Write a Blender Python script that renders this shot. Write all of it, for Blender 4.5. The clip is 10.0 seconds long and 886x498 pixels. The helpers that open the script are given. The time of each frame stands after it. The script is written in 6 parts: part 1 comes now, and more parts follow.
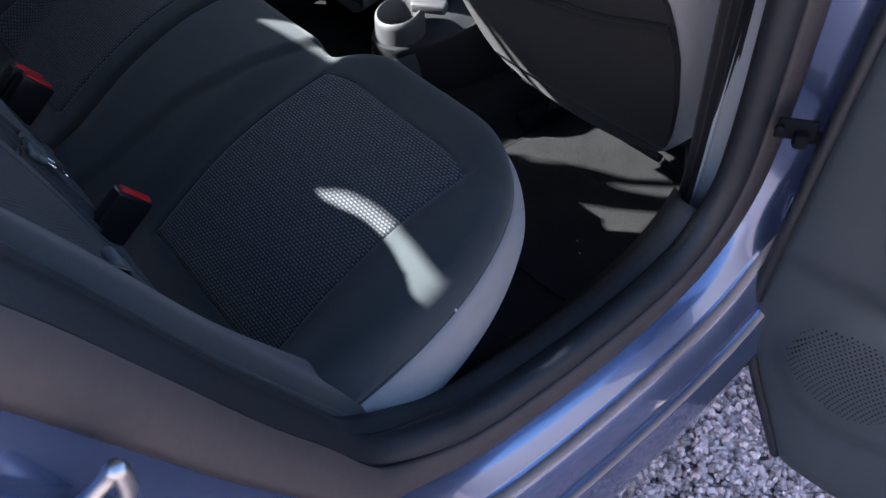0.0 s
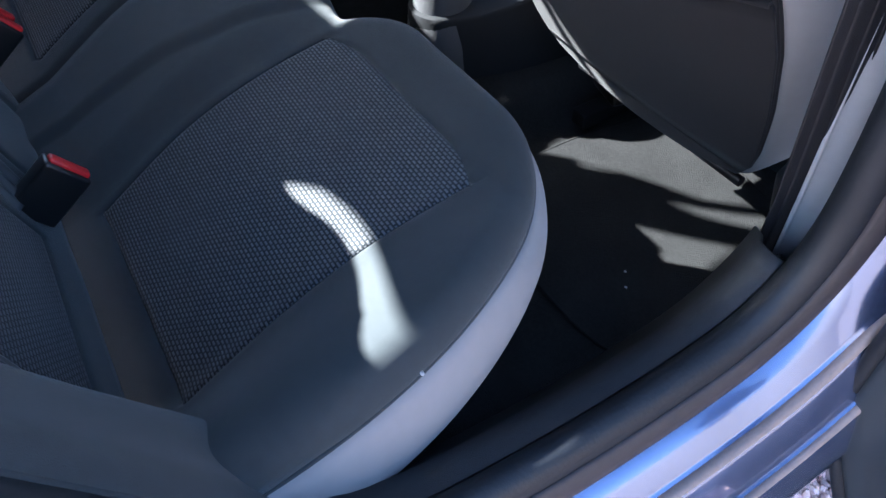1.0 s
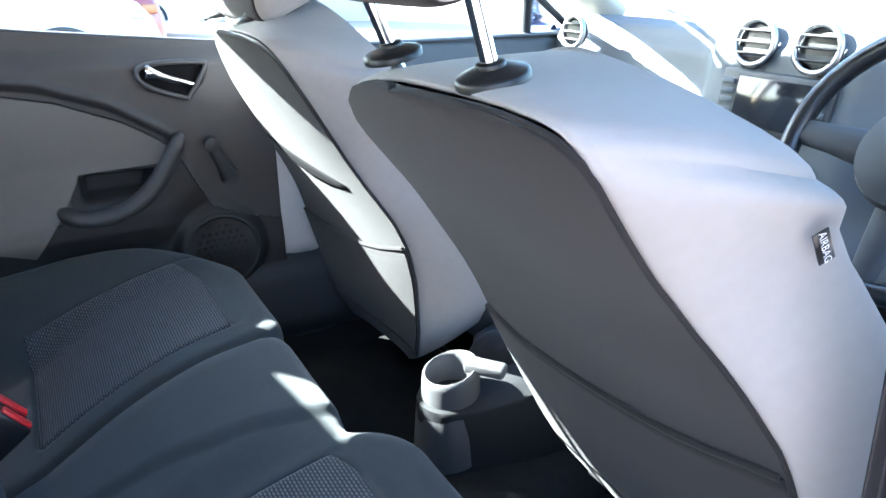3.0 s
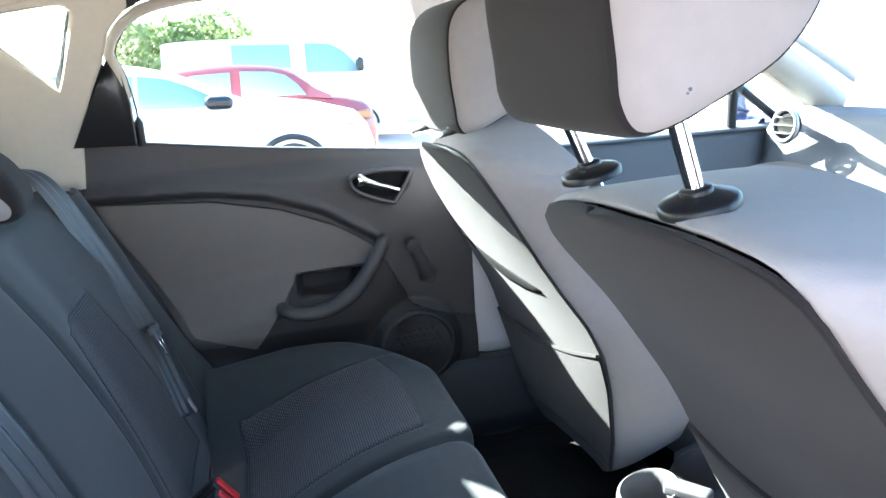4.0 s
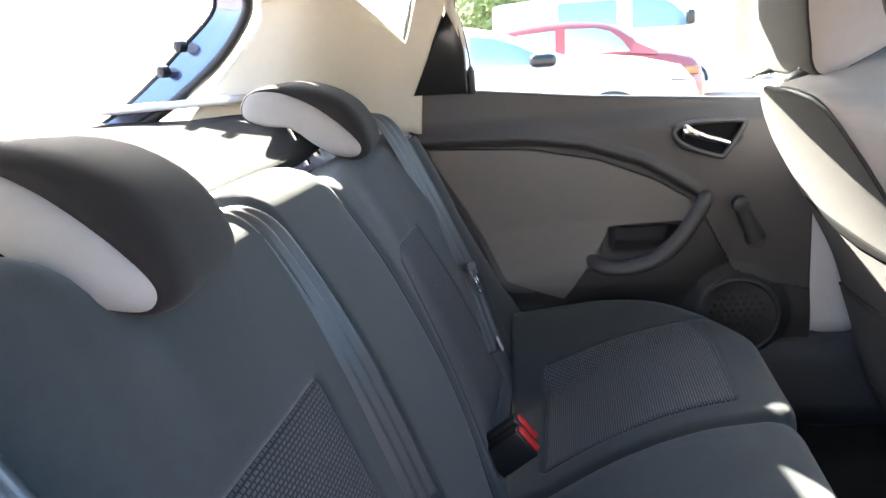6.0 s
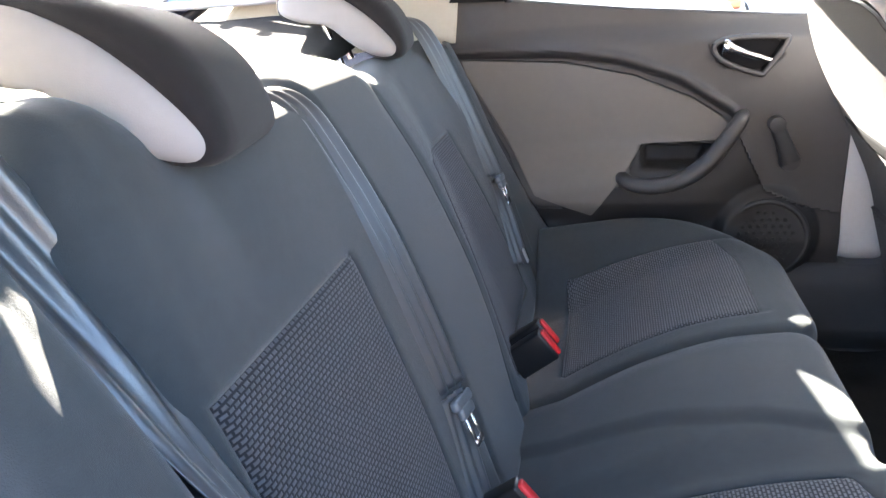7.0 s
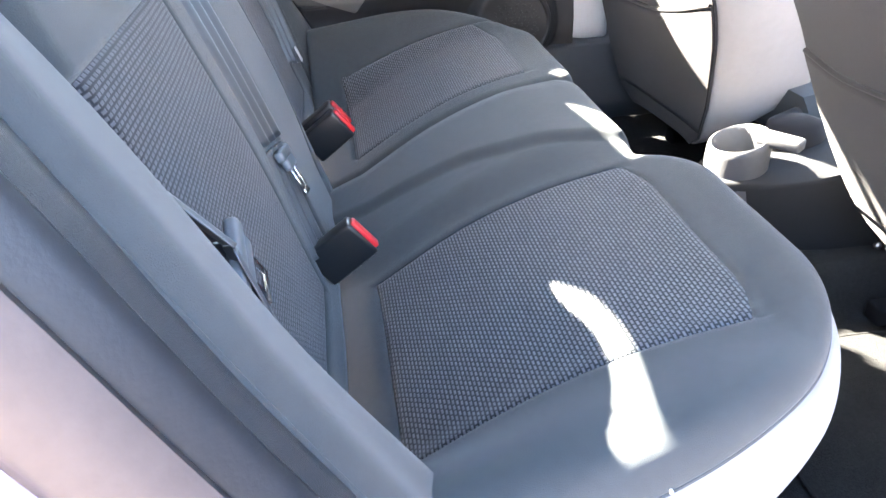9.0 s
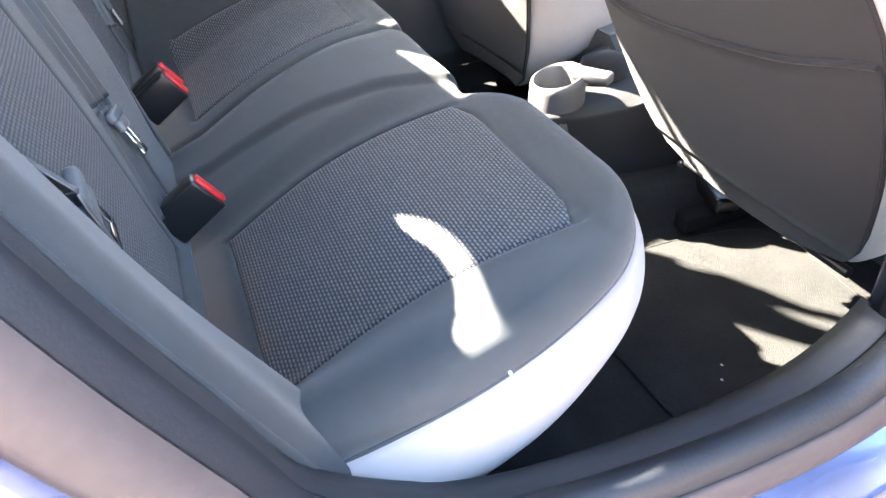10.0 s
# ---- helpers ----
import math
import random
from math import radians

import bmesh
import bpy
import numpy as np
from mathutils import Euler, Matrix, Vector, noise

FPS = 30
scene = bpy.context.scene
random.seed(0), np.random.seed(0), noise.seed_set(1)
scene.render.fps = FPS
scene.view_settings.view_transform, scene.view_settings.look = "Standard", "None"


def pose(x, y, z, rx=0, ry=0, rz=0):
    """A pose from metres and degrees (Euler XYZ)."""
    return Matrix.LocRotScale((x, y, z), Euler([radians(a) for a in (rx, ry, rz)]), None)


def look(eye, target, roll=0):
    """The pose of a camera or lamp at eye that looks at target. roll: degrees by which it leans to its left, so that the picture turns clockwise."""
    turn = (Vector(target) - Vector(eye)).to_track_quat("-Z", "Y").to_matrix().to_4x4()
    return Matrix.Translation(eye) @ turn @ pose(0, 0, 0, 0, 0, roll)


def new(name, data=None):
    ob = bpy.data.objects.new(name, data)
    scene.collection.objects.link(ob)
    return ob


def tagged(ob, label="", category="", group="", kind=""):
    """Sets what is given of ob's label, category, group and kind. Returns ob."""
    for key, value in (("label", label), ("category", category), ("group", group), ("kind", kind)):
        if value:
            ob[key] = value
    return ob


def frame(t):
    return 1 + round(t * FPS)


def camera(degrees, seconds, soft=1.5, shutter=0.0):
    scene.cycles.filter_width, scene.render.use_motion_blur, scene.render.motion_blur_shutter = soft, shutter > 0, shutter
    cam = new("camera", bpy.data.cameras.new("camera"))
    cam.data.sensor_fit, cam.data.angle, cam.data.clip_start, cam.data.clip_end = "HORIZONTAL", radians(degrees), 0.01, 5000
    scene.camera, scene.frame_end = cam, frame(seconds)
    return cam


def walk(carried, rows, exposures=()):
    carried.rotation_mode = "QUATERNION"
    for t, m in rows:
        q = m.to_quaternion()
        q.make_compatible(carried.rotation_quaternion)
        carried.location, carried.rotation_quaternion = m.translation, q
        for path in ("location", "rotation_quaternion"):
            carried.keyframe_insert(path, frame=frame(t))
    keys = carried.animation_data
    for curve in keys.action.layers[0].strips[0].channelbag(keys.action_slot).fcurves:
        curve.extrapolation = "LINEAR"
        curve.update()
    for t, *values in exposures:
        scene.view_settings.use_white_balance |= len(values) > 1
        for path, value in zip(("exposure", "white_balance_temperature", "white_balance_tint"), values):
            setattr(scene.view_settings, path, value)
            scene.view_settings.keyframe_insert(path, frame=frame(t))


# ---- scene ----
cam = camera(63.6, 10.0)
EXPOSURES = [(0.0, 2.93, 5500, 12), (0.5, 3.55, 5400, 11), (1.0, 3.77, 5300, 10), (1.6, 4.38, 5250, 7), (2.2, 4.68, 5350, 4), (3.3, 4.66, 5350, 2), (4.5, 4.40, 5800, 4), (5.7, 4.46, 6350, 7), (6.8, 5.00, 6400, 11), (8.0, 6.15, 6400, 12), (9.0, 6.10, 6450, 11), (10.0, 5.78, 6650, 11)]
PATH = [
    (0, (1.008, -0.011, 1.185), (-0.068, 0.865, -0.255), -0.7),
    (0.5, (0.961, 0.108, 1.128), (-0.124, 0.888, -0.361), -1.2),
    (1, (0.909, 0.161, 1.058), (-0.251, 0.867, -0.41), -0.4),
    (1.5, (0.897, 0.19, 1.05), (-0.396, 1.007, -0.239), -0.8),
    (2, (0.883, 0.179, 1.073), (-0.51, 1.107, -0.021), 0.8),
    (2.2, (0.875, 0.184, 1.086), (-0.551, 1.138, 0.056), 0.7),
    (3.3, (0.842, 0.219, 1.157), (-0.852, 1.065, 0.515), -1.1),
    (3.5, (0.84, 0.217, 1.161), (-0.919, 0.957, 0.564), -1.9),
    (4, (0.834, 0.219, 1.166), (-1.046, 0.689, 0.67), -3.6),
    (4.5, (0.815, 0.24, 1.154), (-1.113, 0.501, 0.688), -4.5),
    (5, (0.809, 0.261, 1.143), (-1.139, 0.263, 0.689), -5.6),
    (5.5, (0.812, 0.224, 1.144), (-1.121, 0.027, 0.669), -5.9),
    (5.7, (0.811, 0.216, 1.143), (-1.108, -0.07, 0.66), -6.0),
    (6.8, (0.831, 0.204, 1.113), (-0.995, -0.268, 0.446), -4.7),
    (7, (0.841, 0.202, 1.098), (-0.978, -0.244, 0.399), -4.3),
    (7.5, (0.866, 0.198, 1.075), (-0.937, -0.147, 0.28), -3.8),
    (8, (0.895, 0.171, 1.04), (-0.888, 0.006, 0.148), -3.2),
    (8.5, (0.92, 0.136, 1.013), (-0.823, 0.195, 0.033), -2.6),
    (9, (0.936, 0.112, 0.99), (-0.74, 0.353, -0.075), -2.1),
    (9.3, (0.947, 0.11, 0.974), (-0.685, 0.473, -0.123), -1.5),
    (9.5, (0.958, 0.108, 0.971), (-0.641, 0.535, -0.152), -1.1),
    (10, (0.994, 0.108, 0.991), (-0.522, 0.713, -0.164), -0.5),
]
# the car stands nose up by a little on the uneven ground
TILT = Matrix.Translation((0, 0.3, 0.3)) @ Matrix.Rotation(radians(2.0), 4, "X") @ Matrix.Rotation(radians(0.8), 4, "Y") @ Matrix.Translation((0, -0.3, -0.3))
walk(cam, [(t, TILT @ look(eye, target, roll)) for t, eye, target, roll in PATH], EXPOSURES)

# ---- world, sun ----
SUN_WAY = (TILT.to_3x3() @ Vector((1.0, 0.888, -0.883))).normalized()
world = bpy.data.worlds.new("sky")
scene.world = world
world.use_nodes = True
sky = world.node_tree.nodes.new("ShaderNodeTexSky")
sky.sky_type = "NISHITA"
sky.sun_disc = False
sky.sun_elevation = math.asin(-SUN_WAY.z)
sky.sun_rotation = math.atan2(-SUN_WAY.x, -SUN_WAY.y)
sky.dust_density = 2.0
world.node_tree.links.new(sky.outputs[0], world.node_tree.nodes["Background"].inputs[0])
world.node_tree.nodes["Background"].inputs[1].default_value = 0.08
sun = new("sun", bpy.data.lights.new("sun", "SUN"))
sun.data.energy = 5.0
sun.data.angle = radians(0.6)
sun.data.color = (1.0, 0.93, 0.78)
sun.rotation_mode = "QUATERNION"
sun.rotation_quaternion = SUN_WAY.to_track_quat("-Z", "Y")
sun.location = (-4, -3, 5)


# ---- materials ----
def material(name, colour, rough=0.6, metal=0.0, vary=0.15, scale=8.0, bump=0.0, bump_scale=300.0, coat=0.0, spec=0.5, sheen=0.0):
    """A principled surface with two scales of variation in colour and a fine relief."""
    m = bpy.data.materials.new(name)
    m.use_nodes = True
    nt = m.node_tree
    b = nt.nodes["Principled BSDF"]
    co = nt.nodes.new("ShaderNodeTexCoord")
    n1 = nt.nodes.new("ShaderNodeTexNoise")
    n1.inputs["Scale"].default_value = scale
    n1.inputs["Detail"].default_value = 6
    n2 = nt.nodes.new("ShaderNodeTexNoise")
    n2.inputs["Scale"].default_value = scale * 14
    n2.inputs["Detail"].default_value = 3
    mix = nt.nodes.new("ShaderNodeMath")
    mix.operation = "ADD"
    nt.links.new(co.outputs["Object"], n1.inputs["Vector"])
    nt.links.new(co.outputs["Object"], n2.inputs["Vector"])
    nt.links.new(n1.outputs["Fac"], mix.inputs[0])
    nt.links.new(n2.outputs["Fac"], mix.inputs[1])
    ramp = nt.nodes.new("ShaderNodeMapRange")
    ramp.inputs["From Min"].default_value, ramp.inputs["From Max"].default_value = 0.6, 1.4
    ramp.inputs["To Min"].default_value, ramp.inputs["To Max"].default_value = 1 - vary, 1 + vary
    nt.links.new(mix.outputs[0], ramp.inputs["Value"])
    mul = nt.nodes.new("ShaderNodeVectorMath")
    mul.operation = "SCALE"
    mul.inputs[0].default_value = colour
    nt.links.new(ramp.outputs[0], mul.inputs["Scale"])
    nt.links.new(mul.outputs[0], b.inputs["Base Color"])
    b.inputs["Roughness"].default_value = rough
    b.inputs["Metallic"].default_value = metal
    b.inputs["Coat Weight"].default_value = coat
    b.inputs["Coat Roughness"].default_value = 0.04
    b.inputs["Specular IOR Level"].default_value = spec
    b.inputs["Sheen Weight"].default_value = sheen
    if bump:
        n3 = nt.nodes.new("ShaderNodeTexNoise")
        n3.inputs["Scale"].default_value = bump_scale
        n3.inputs["Detail"].default_value = 4
        nt.links.new(co.outputs["Object"], n3.inputs["Vector"])
        bp = nt.nodes.new("ShaderNodeBump")
        bp.inputs["Strength"].default_value = bump
        bp.inputs["Distance"].default_value = 0.002
        nt.links.new(n3.outputs["Fac"], bp.inputs["Height"])
        nt.links.new(bp.outputs[0], b.inputs["Normal"])
    return m


def woven(name, dark, light, across, along, size):
    """Dark cloth with rows of small pale stitches; across and along are the object's axes that the rows follow."""
    m = material(name, dark, 0.85, spec=0.25, vary=0.1, bump=0.2, bump_scale=900, sheen=0.1)
    nt = m.node_tree
    b = nt.nodes["Principled BSDF"]
    co = nt.nodes.new("ShaderNodeTexCoord")
    xa = nt.nodes.new("ShaderNodeVectorMath")
    xa.operation = "DOT_PRODUCT"
    xa.inputs[1].default_value = across
    ya = nt.nodes.new("ShaderNodeVectorMath")
    ya.operation = "DOT_PRODUCT"
    ya.inputs[1].default_value = along
    nt.links.new(co.outputs["Object"], xa.inputs[0])
    nt.links.new(co.outputs["Object"], ya.inputs[0])
    cb = nt.nodes.new("ShaderNodeCombineXYZ")
    nt.links.new(xa.outputs["Value"], cb.inputs[0])
    nt.links.new(ya.outputs["Value"], cb.inputs[1])
    br = nt.nodes.new("ShaderNodeTexBrick")
    br.inputs["Scale"].default_value = 1.0 / size
    br.inputs["Brick Width"].default_value = 1.0
    br.inputs["Row Height"].default_value = 0.62
    br.inputs["Mortar Size"].default_value = 0.20
    br.inputs["Mortar Smooth"].default_value = 0.6
    br.inputs["Color1"].default_value = (*light, 1)
    br.inputs["Color2"].default_value = (light[0] * 0.75, light[1] * 0.75, light[2] * 0.75, 1)
    br.inputs["Mortar"].default_value = (*dark, 1)
    nt.links.new(cb.outputs[0], br.inputs["Vector"])
    nt.links.new(br.outputs["Color"], b.inputs["Base Color"])
    bp = nt.nodes.new("ShaderNodeBump")
    bp.inputs["Strength"].default_value = 0.6
    bp.inputs["Distance"].default_value = 0.0015
    bp.invert = True
    nt.links.new(br.outputs["Fac"], bp.inputs["Height"])
    nt.links.new(bp.outputs[0], b.inputs["Normal"])
    return m


def clear_glass(name, tint):
    m = bpy.data.materials.new(name)
    m.use_nodes = True
    nt = m.node_tree
    nt.nodes.remove(nt.nodes["Principled BSDF"])
    tr = nt.nodes.new("ShaderNodeBsdfTransparent")
    tr.inputs[0].default_value = (*tint, 1)
    gl = nt.nodes.new("ShaderNodeBsdfGlossy")
    gl.inputs["Roughness"].default_value = 0.02
    lw = nt.nodes.new("ShaderNodeLayerWeight")
    fr = nt.nodes.new("ShaderNodeMath")
    fr.operation = "POWER"
    fr.inputs[1].default_value = 4.0
    nt.links.new(lw.outputs["Facing"], fr.inputs[0])
    mx = nt.nodes.new("ShaderNodeMixShader")
    nt.links.new(fr.outputs[0], mx.inputs[0])
    nt.links.new(tr.outputs[0], mx.inputs[1])
    nt.links.new(gl.outputs[0], mx.inputs[2])
    nt.links.new(mx.outputs[0], nt.nodes["Material Output"].inputs["Surface"])
    return m


CLOTH = material("charcoal_cloth", (0.0315, 0.0365, 0.0395), 0.9, vary=0.12, scale=6, bump=0.25, bump_scale=1100, spec=0.2, sheen=0.15)
PANEL_CLOTH = material("dark_brown_grey_cloth", (0.0145, 0.0128, 0.0135), 0.9, vary=0.1, scale=6, bump=0.25, bump_scale=1100, spec=0.15, sheen=0.07)
PALE_CLOTH = material("pale_grey_cloth", (0.248, 0.230, 0.225), 0.85, vary=0.05, scale=5, bump=0.15, bump_scale=900, spec=0.25, sheen=0.1)
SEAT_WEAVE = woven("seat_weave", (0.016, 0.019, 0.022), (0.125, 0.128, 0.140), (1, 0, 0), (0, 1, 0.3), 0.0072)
# the same weave for the backrest, its weaker light put into darker colours
SHADED_BACK_WEAVE = woven("shaded_back_weave", (0.010, 0.011, 0.014), (0.074, 0.074, 0.083), (1, 0, 0), (0, -0.3, 1), 0.0074)
BELT = material("belt_webbing", (0.036, 0.040, 0.046), 0.36, vary=0.08, scale=30, bump=0.1, bump_scale=700, spec=0.85)
GRIP = material("grey_belt_grip_plastic", (0.085, 0.095, 0.105), 0.4, vary=0.08, scale=30)
BELT_BLACK = material("black_belt_webbing", (0.018, 0.017, 0.019), 0.6, vary=0.1, scale=30, bump=0.3, bump_scale=700, spec=0.3)
PLASTIC = material("black_grained_plastic", (0.022, 0.023, 0.026), 0.5, vary=0.12, scale=5, bump=0.3, bump_scale=1200)
DOOR_PLASTIC = material("dark_grey_door_plastic", (0.038, 0.037, 0.038), 0.48, vary=0.1, scale=5, bump=0.3, bump_scale=1200)
# door plastic darkened for the falloff of light low on the door
SHADED_PLASTIC = material("shaded_lower_door_plastic", (0.017, 0.0165, 0.0175), 0.5, vary=0.1, scale=5, bump=0.3, bump_scale=1200, spec=0.35)
SMOOTH_BLACK = material("smooth_black_plastic", (0.010, 0.010, 0.011), 0.3, vary=0.05)
CONSOLE_PLASTIC = material("dark_grey_console_plastic", (0.055, 0.055, 0.058), 0.55, vary=0.08, bump=0.25, bump_scale=1000)
# console plastic darkened to stand for the shade behind the cup holder
CONSOLE_SHADED = material("shaded_console_plastic", (0.013, 0.0135, 0.015), 0.7, vary=0.08, bump=0.25, bump_scale=1000, spec=0.2)
DOOR_INSERT = material("grey_door_vinyl", (0.115, 0.108, 0.100), 0.6, vary=0.06, scale=4, bump=0.15, bump_scale=700)
PILLAR = material("pale_grey_pillar_plastic", (0.50, 0.49, 0.49), 0.5, vary=0.04, bump=0.15, bump_scale=900)
CREAM = material("cream_headliner", (0.46, 0.43, 0.36), 0.85, vary=0.04, scale=5, bump=0.2, bump_scale=600, spec=0.2)
RUBBER = material("black_rubber_seal", (0.012, 0.0135, 0.017), 0.52, vary=0.15, scale=10, bump=0.15, bump_scale=250, spec=0.35)
FLANGE = material("brown_grey_flange_rubber", (0.044, 0.037, 0.037), 0.6, vary=0.15, scale=9, bump=0.1, bump_scale=150, spec=0.3)
CARPET = material("black_carpet", (0.017, 0.017, 0.017), 0.95, vary=0.35, scale=14, bump=1.0, bump_scale=500, spec=0.1)
PAINT = material("blue_metallic_paint", (0.105, 0.133, 0.24), 0.22, metal=0.70, vary=0.06, scale=40, coat=1.0)
CHROME = material("chrome", (0.75, 0.75, 0.76), 0.12, metal=1.0, vary=0.03)
DULL_METAL = material("dull_steel", (0.42, 0.42, 0.44), 0.35, metal=1.0, vary=0.15, scale=30)
STRIP = material("brown_grey_sill_strip", (0.24, 0.18, 0.16), 0.45, vary=0.15, scale=20)
RED = material("red_button_plastic", (0.55, 0.018, 0.022), 0.4, vary=0.05)
COLLAR = material("black_collar_plastic", (0.009, 0.009, 0.010), 0.38, vary=0.05, spec=0.35)
NEAR_PLASTIC = material("blue_grey_door_plastic", (0.030, 0.036, 0.043), 0.5, vary=0.1, scale=5, bump=0.3, bump_scale=1200)
PIT = material("matt_black_recess", (0.006, 0.006, 0.007), 0.9, vary=0.05, spec=0.1)
DASH = material("grey_dash_plastic", (0.075, 0.085, 0.095), 0.6, vary=0.05, bump=0.3, bump_scale=700)
SCREEN = material("dark_display_glass", (0.012, 0.013, 0.016), 0.12, vary=0.02)
GLASS = clear_glass("clear_window_glass", (0.93, 0.96, 0.95))
# opaque glass; its blue base colour stands for the reflected sky
SKY_GLASS = material("sky_toned_car_glass", (0.16, 0.24, 0.29), 0.05, vary=0.05, spec=0.8)
WHITE_PAINT = material("white_car_paint", (0.75, 0.76, 0.77), 0.25, vary=0.03, coat=0.8)
RED_PAINT = material("red_car_paint", (0.19, 0.035, 0.032), 0.25, vary=0.04, coat=0.8)
TYRE = material("tyre_rubber", (0.02, 0.02, 0.021), 0.8, vary=0.1)
LAMP_ORANGE = material("amber_lamp", (0.30, 0.12, 0.05), 0.2, vary=0.03)
BRICK = material("red_brick", (0.40, 0.24, 0.17), 0.85, vary=0.3, scale=6, bump=0.5, bump_scale=60)
MORTAR = material("mortar", (0.42, 0.38, 0.33), 0.9, vary=0.15)
LEAF = material("leaf_green", (0.24, 0.30, 0.14), 0.6, vary=0.45, scale=3)
BARK = material("bark", (0.12, 0.08, 0.05), 0.9, vary=0.3, bump=0.6, bump_scale=40)
RENDERED = material("beige_wall_render", (0.21, 0.18, 0.165), 0.9, vary=0.12, scale=2, bump=0.4, bump_scale=60)
GROUND = material("gravel_ground", (0.28, 0.22, 0.20), 0.9, vary=0.35, scale=25, bump=1.0, bump_scale=120)
STONE = material("gravel_stone", (0.66, 0.48, 0.44), 0.8, vary=0.25, scale=90, bump=0.4, bump_scale=300)
# leaves let light through
_lt = LEAF.node_tree
_tl = _lt.nodes.new("ShaderNodeBsdfTranslucent")
_mx = _lt.nodes.new("ShaderNodeMixShader")
_mx.inputs[0].default_value = 0.55
_lb = _lt.nodes["Principled BSDF"]
_lt.links.new(_lb.inputs["Base Color"].links[0].from_socket, _tl.inputs["Color"])
_lt.links.new(_lb.outputs[0], _mx.inputs[1])
_lt.links.new(_tl.outputs[0], _mx.inputs[2])
_lt.links.new(_mx.outputs[0], _lt.nodes["Material Output"].inputs["Surface"])
# every stone its own tone
_nt = STONE.node_tree
_geo = _nt.nodes.new("ShaderNodeNewGeometry")
_rng = _nt.nodes.new("ShaderNodeMapRange")
_rng.inputs["To Min"].default_value, _rng.inputs["To Max"].default_value = 0.4, 1.7
_sc = _nt.nodes.new("ShaderNodeVectorMath")
_sc.operation = "SCALE"
_bs = _nt.nodes["Principled BSDF"]
_old = _bs.inputs["Base Color"].links[0].from_socket
_nt.links.new(_geo.outputs["Random Per Island"], _rng.inputs["Value"])
_nt.links.new(_old, _sc.inputs[0])
_nt.links.new(_rng.outputs[0], _sc.inputs["Scale"])
_nt.links.new(_sc.outputs[0], _bs.inputs["Base Color"])


# ---- geometry helpers ----
def smooth(x):
    x = min(1.0, max(0.0, x))
    return x * x * (3 - 2 * x)


def lerp_table(table, x):
    """Straight interpolation in a short table of (x, value)."""
    if x <= table[0][0]:
        return table[0][1]
    for (a, va), (b, vb) in zip(table, table[1:]):
        if x <= b:
            return va + (vb - va) * (x - a) / (b - a)
    return table[-1][1]


def curve_table(table, x):
    """The same, eased at the knots by averaging nearby values."""
    w = (table[-1][0] - table[0][0]) * 0.05
    return sum(lerp_table(table, x + k * w / 2) for k in (-2, -1, 0, 1, 2)) / 5


def steps(a, b, n):
    return [a + (b - a) * i / n for i in range(n + 1)]


def spline(pts, n=8, closed=False):
    """Catmull-Rom through points."""
    P = [Vector(p) for p in pts]
    m = len(P)
    out = []
    for i in range(m if closed else m - 1):
        if closed:
            a, b, c, d = P[(i - 1) % m], P[i], P[(i + 1) % m], P[(i + 2) % m]
        else:
            a, b, c, d = P[max(i - 1, 0)], P[i], P[i + 1], P[min(i + 2, m - 1)]
        for k in range(n):
            t = k / n
            out.append(0.5 * ((2 * b) + (c - a) * t + (2 * a - 5 * b + 4 * c - d) * t * t + (3 * b - a - 3 * c + d) * t ** 3))
    if not closed:
        out.append(P[-1])
    return out


def grid(fn, us, vs, loop_u=False):
    V = [tuple(fn(u, v)) for v in vs for u in us]
    n = len(us)
    F = []
    for j in range(len(vs) - 1):
        for i in range(n if loop_u else n - 1):
            a, b = j * n + i, j * n + (i + 1) % n
            F.append((a, b, b + n, a + n))
    return V, F


def loft(rings, caps=True):
    n = len(rings[0])
    V = [tuple(p) for r in rings for p in r]
    F = [(j * n + i, j * n + (i + 1) % n, (j + 1) * n + (i + 1) % n, (j + 1) * n + i) for j in range(len(rings) - 1) for i in range(n)]
    if caps:
        F.append(tuple(range(n - 1, -1, -1)))
        F.append(tuple(range((len(rings) - 1) * n, len(rings) * n)))
    return V, F


def tube(path, r, n=10, flat=1.0, side=None, closed=False):
    """A round or flattened rod along a path; r a number or one per point; flat squeezes it along the second cross axis."""
    P = [Vector(p) for p in path]
    R = r if isinstance(r, (list, tuple)) else [r] * len(P)
    rings = []
    ref = Vector(side) if side else None
    for i, p in enumerate(P):
        if closed:
            d = (P[(i + 1) % len(P)] - P[i - 1]).normalized()
        else:
            d = (P[min(i + 1, len(P) - 1)] - P[max(i - 1, 0)]).normalized()
        if ref is None:
            ref = d.orthogonal()
        a = (ref - d * ref.dot(d)).normalized()
        b = d.cross(a)
        if not side:
            ref = a
        rings.append([p + a * math.cos(2 * math.pi * k / n) * R[i] + b * math.sin(2 * math.pi * k / n) * R[i] * flat for k in range(n)])
    if closed:
        rings.append(rings[0])
    return loft(rings, not closed)


def rounded_block(centre, axes, size, r=0.004, seg=2):
    """A block with rounded edges; axes are three directions."""
    bm = bmesh.new()
    bmesh.ops.create_cube(bm, size=1)
    for v in bm.verts:
        v.co = Vector((v.co.x * size[0], v.co.y * size[1], v.co.z * size[2]))
    bmesh.ops.bevel(bm, geom=bm.edges[:], offset=r, segments=seg, affect="EDGES", profile=0.5)
    A = [Vector(a).normalized() for a in axes]
    bm.verts.index_update()
    V = [tuple(Vector(centre) + A[0] * v.co.x + A[1] * v.co.y + A[2] * v.co.z) for v in bm.verts]
    F = [tuple(v.index for v in f.verts) for f in bm.faces]
    bm.free()
    return V, F


XYZ = ((1, 0, 0), (0, 1, 0), (0, 0, 1))


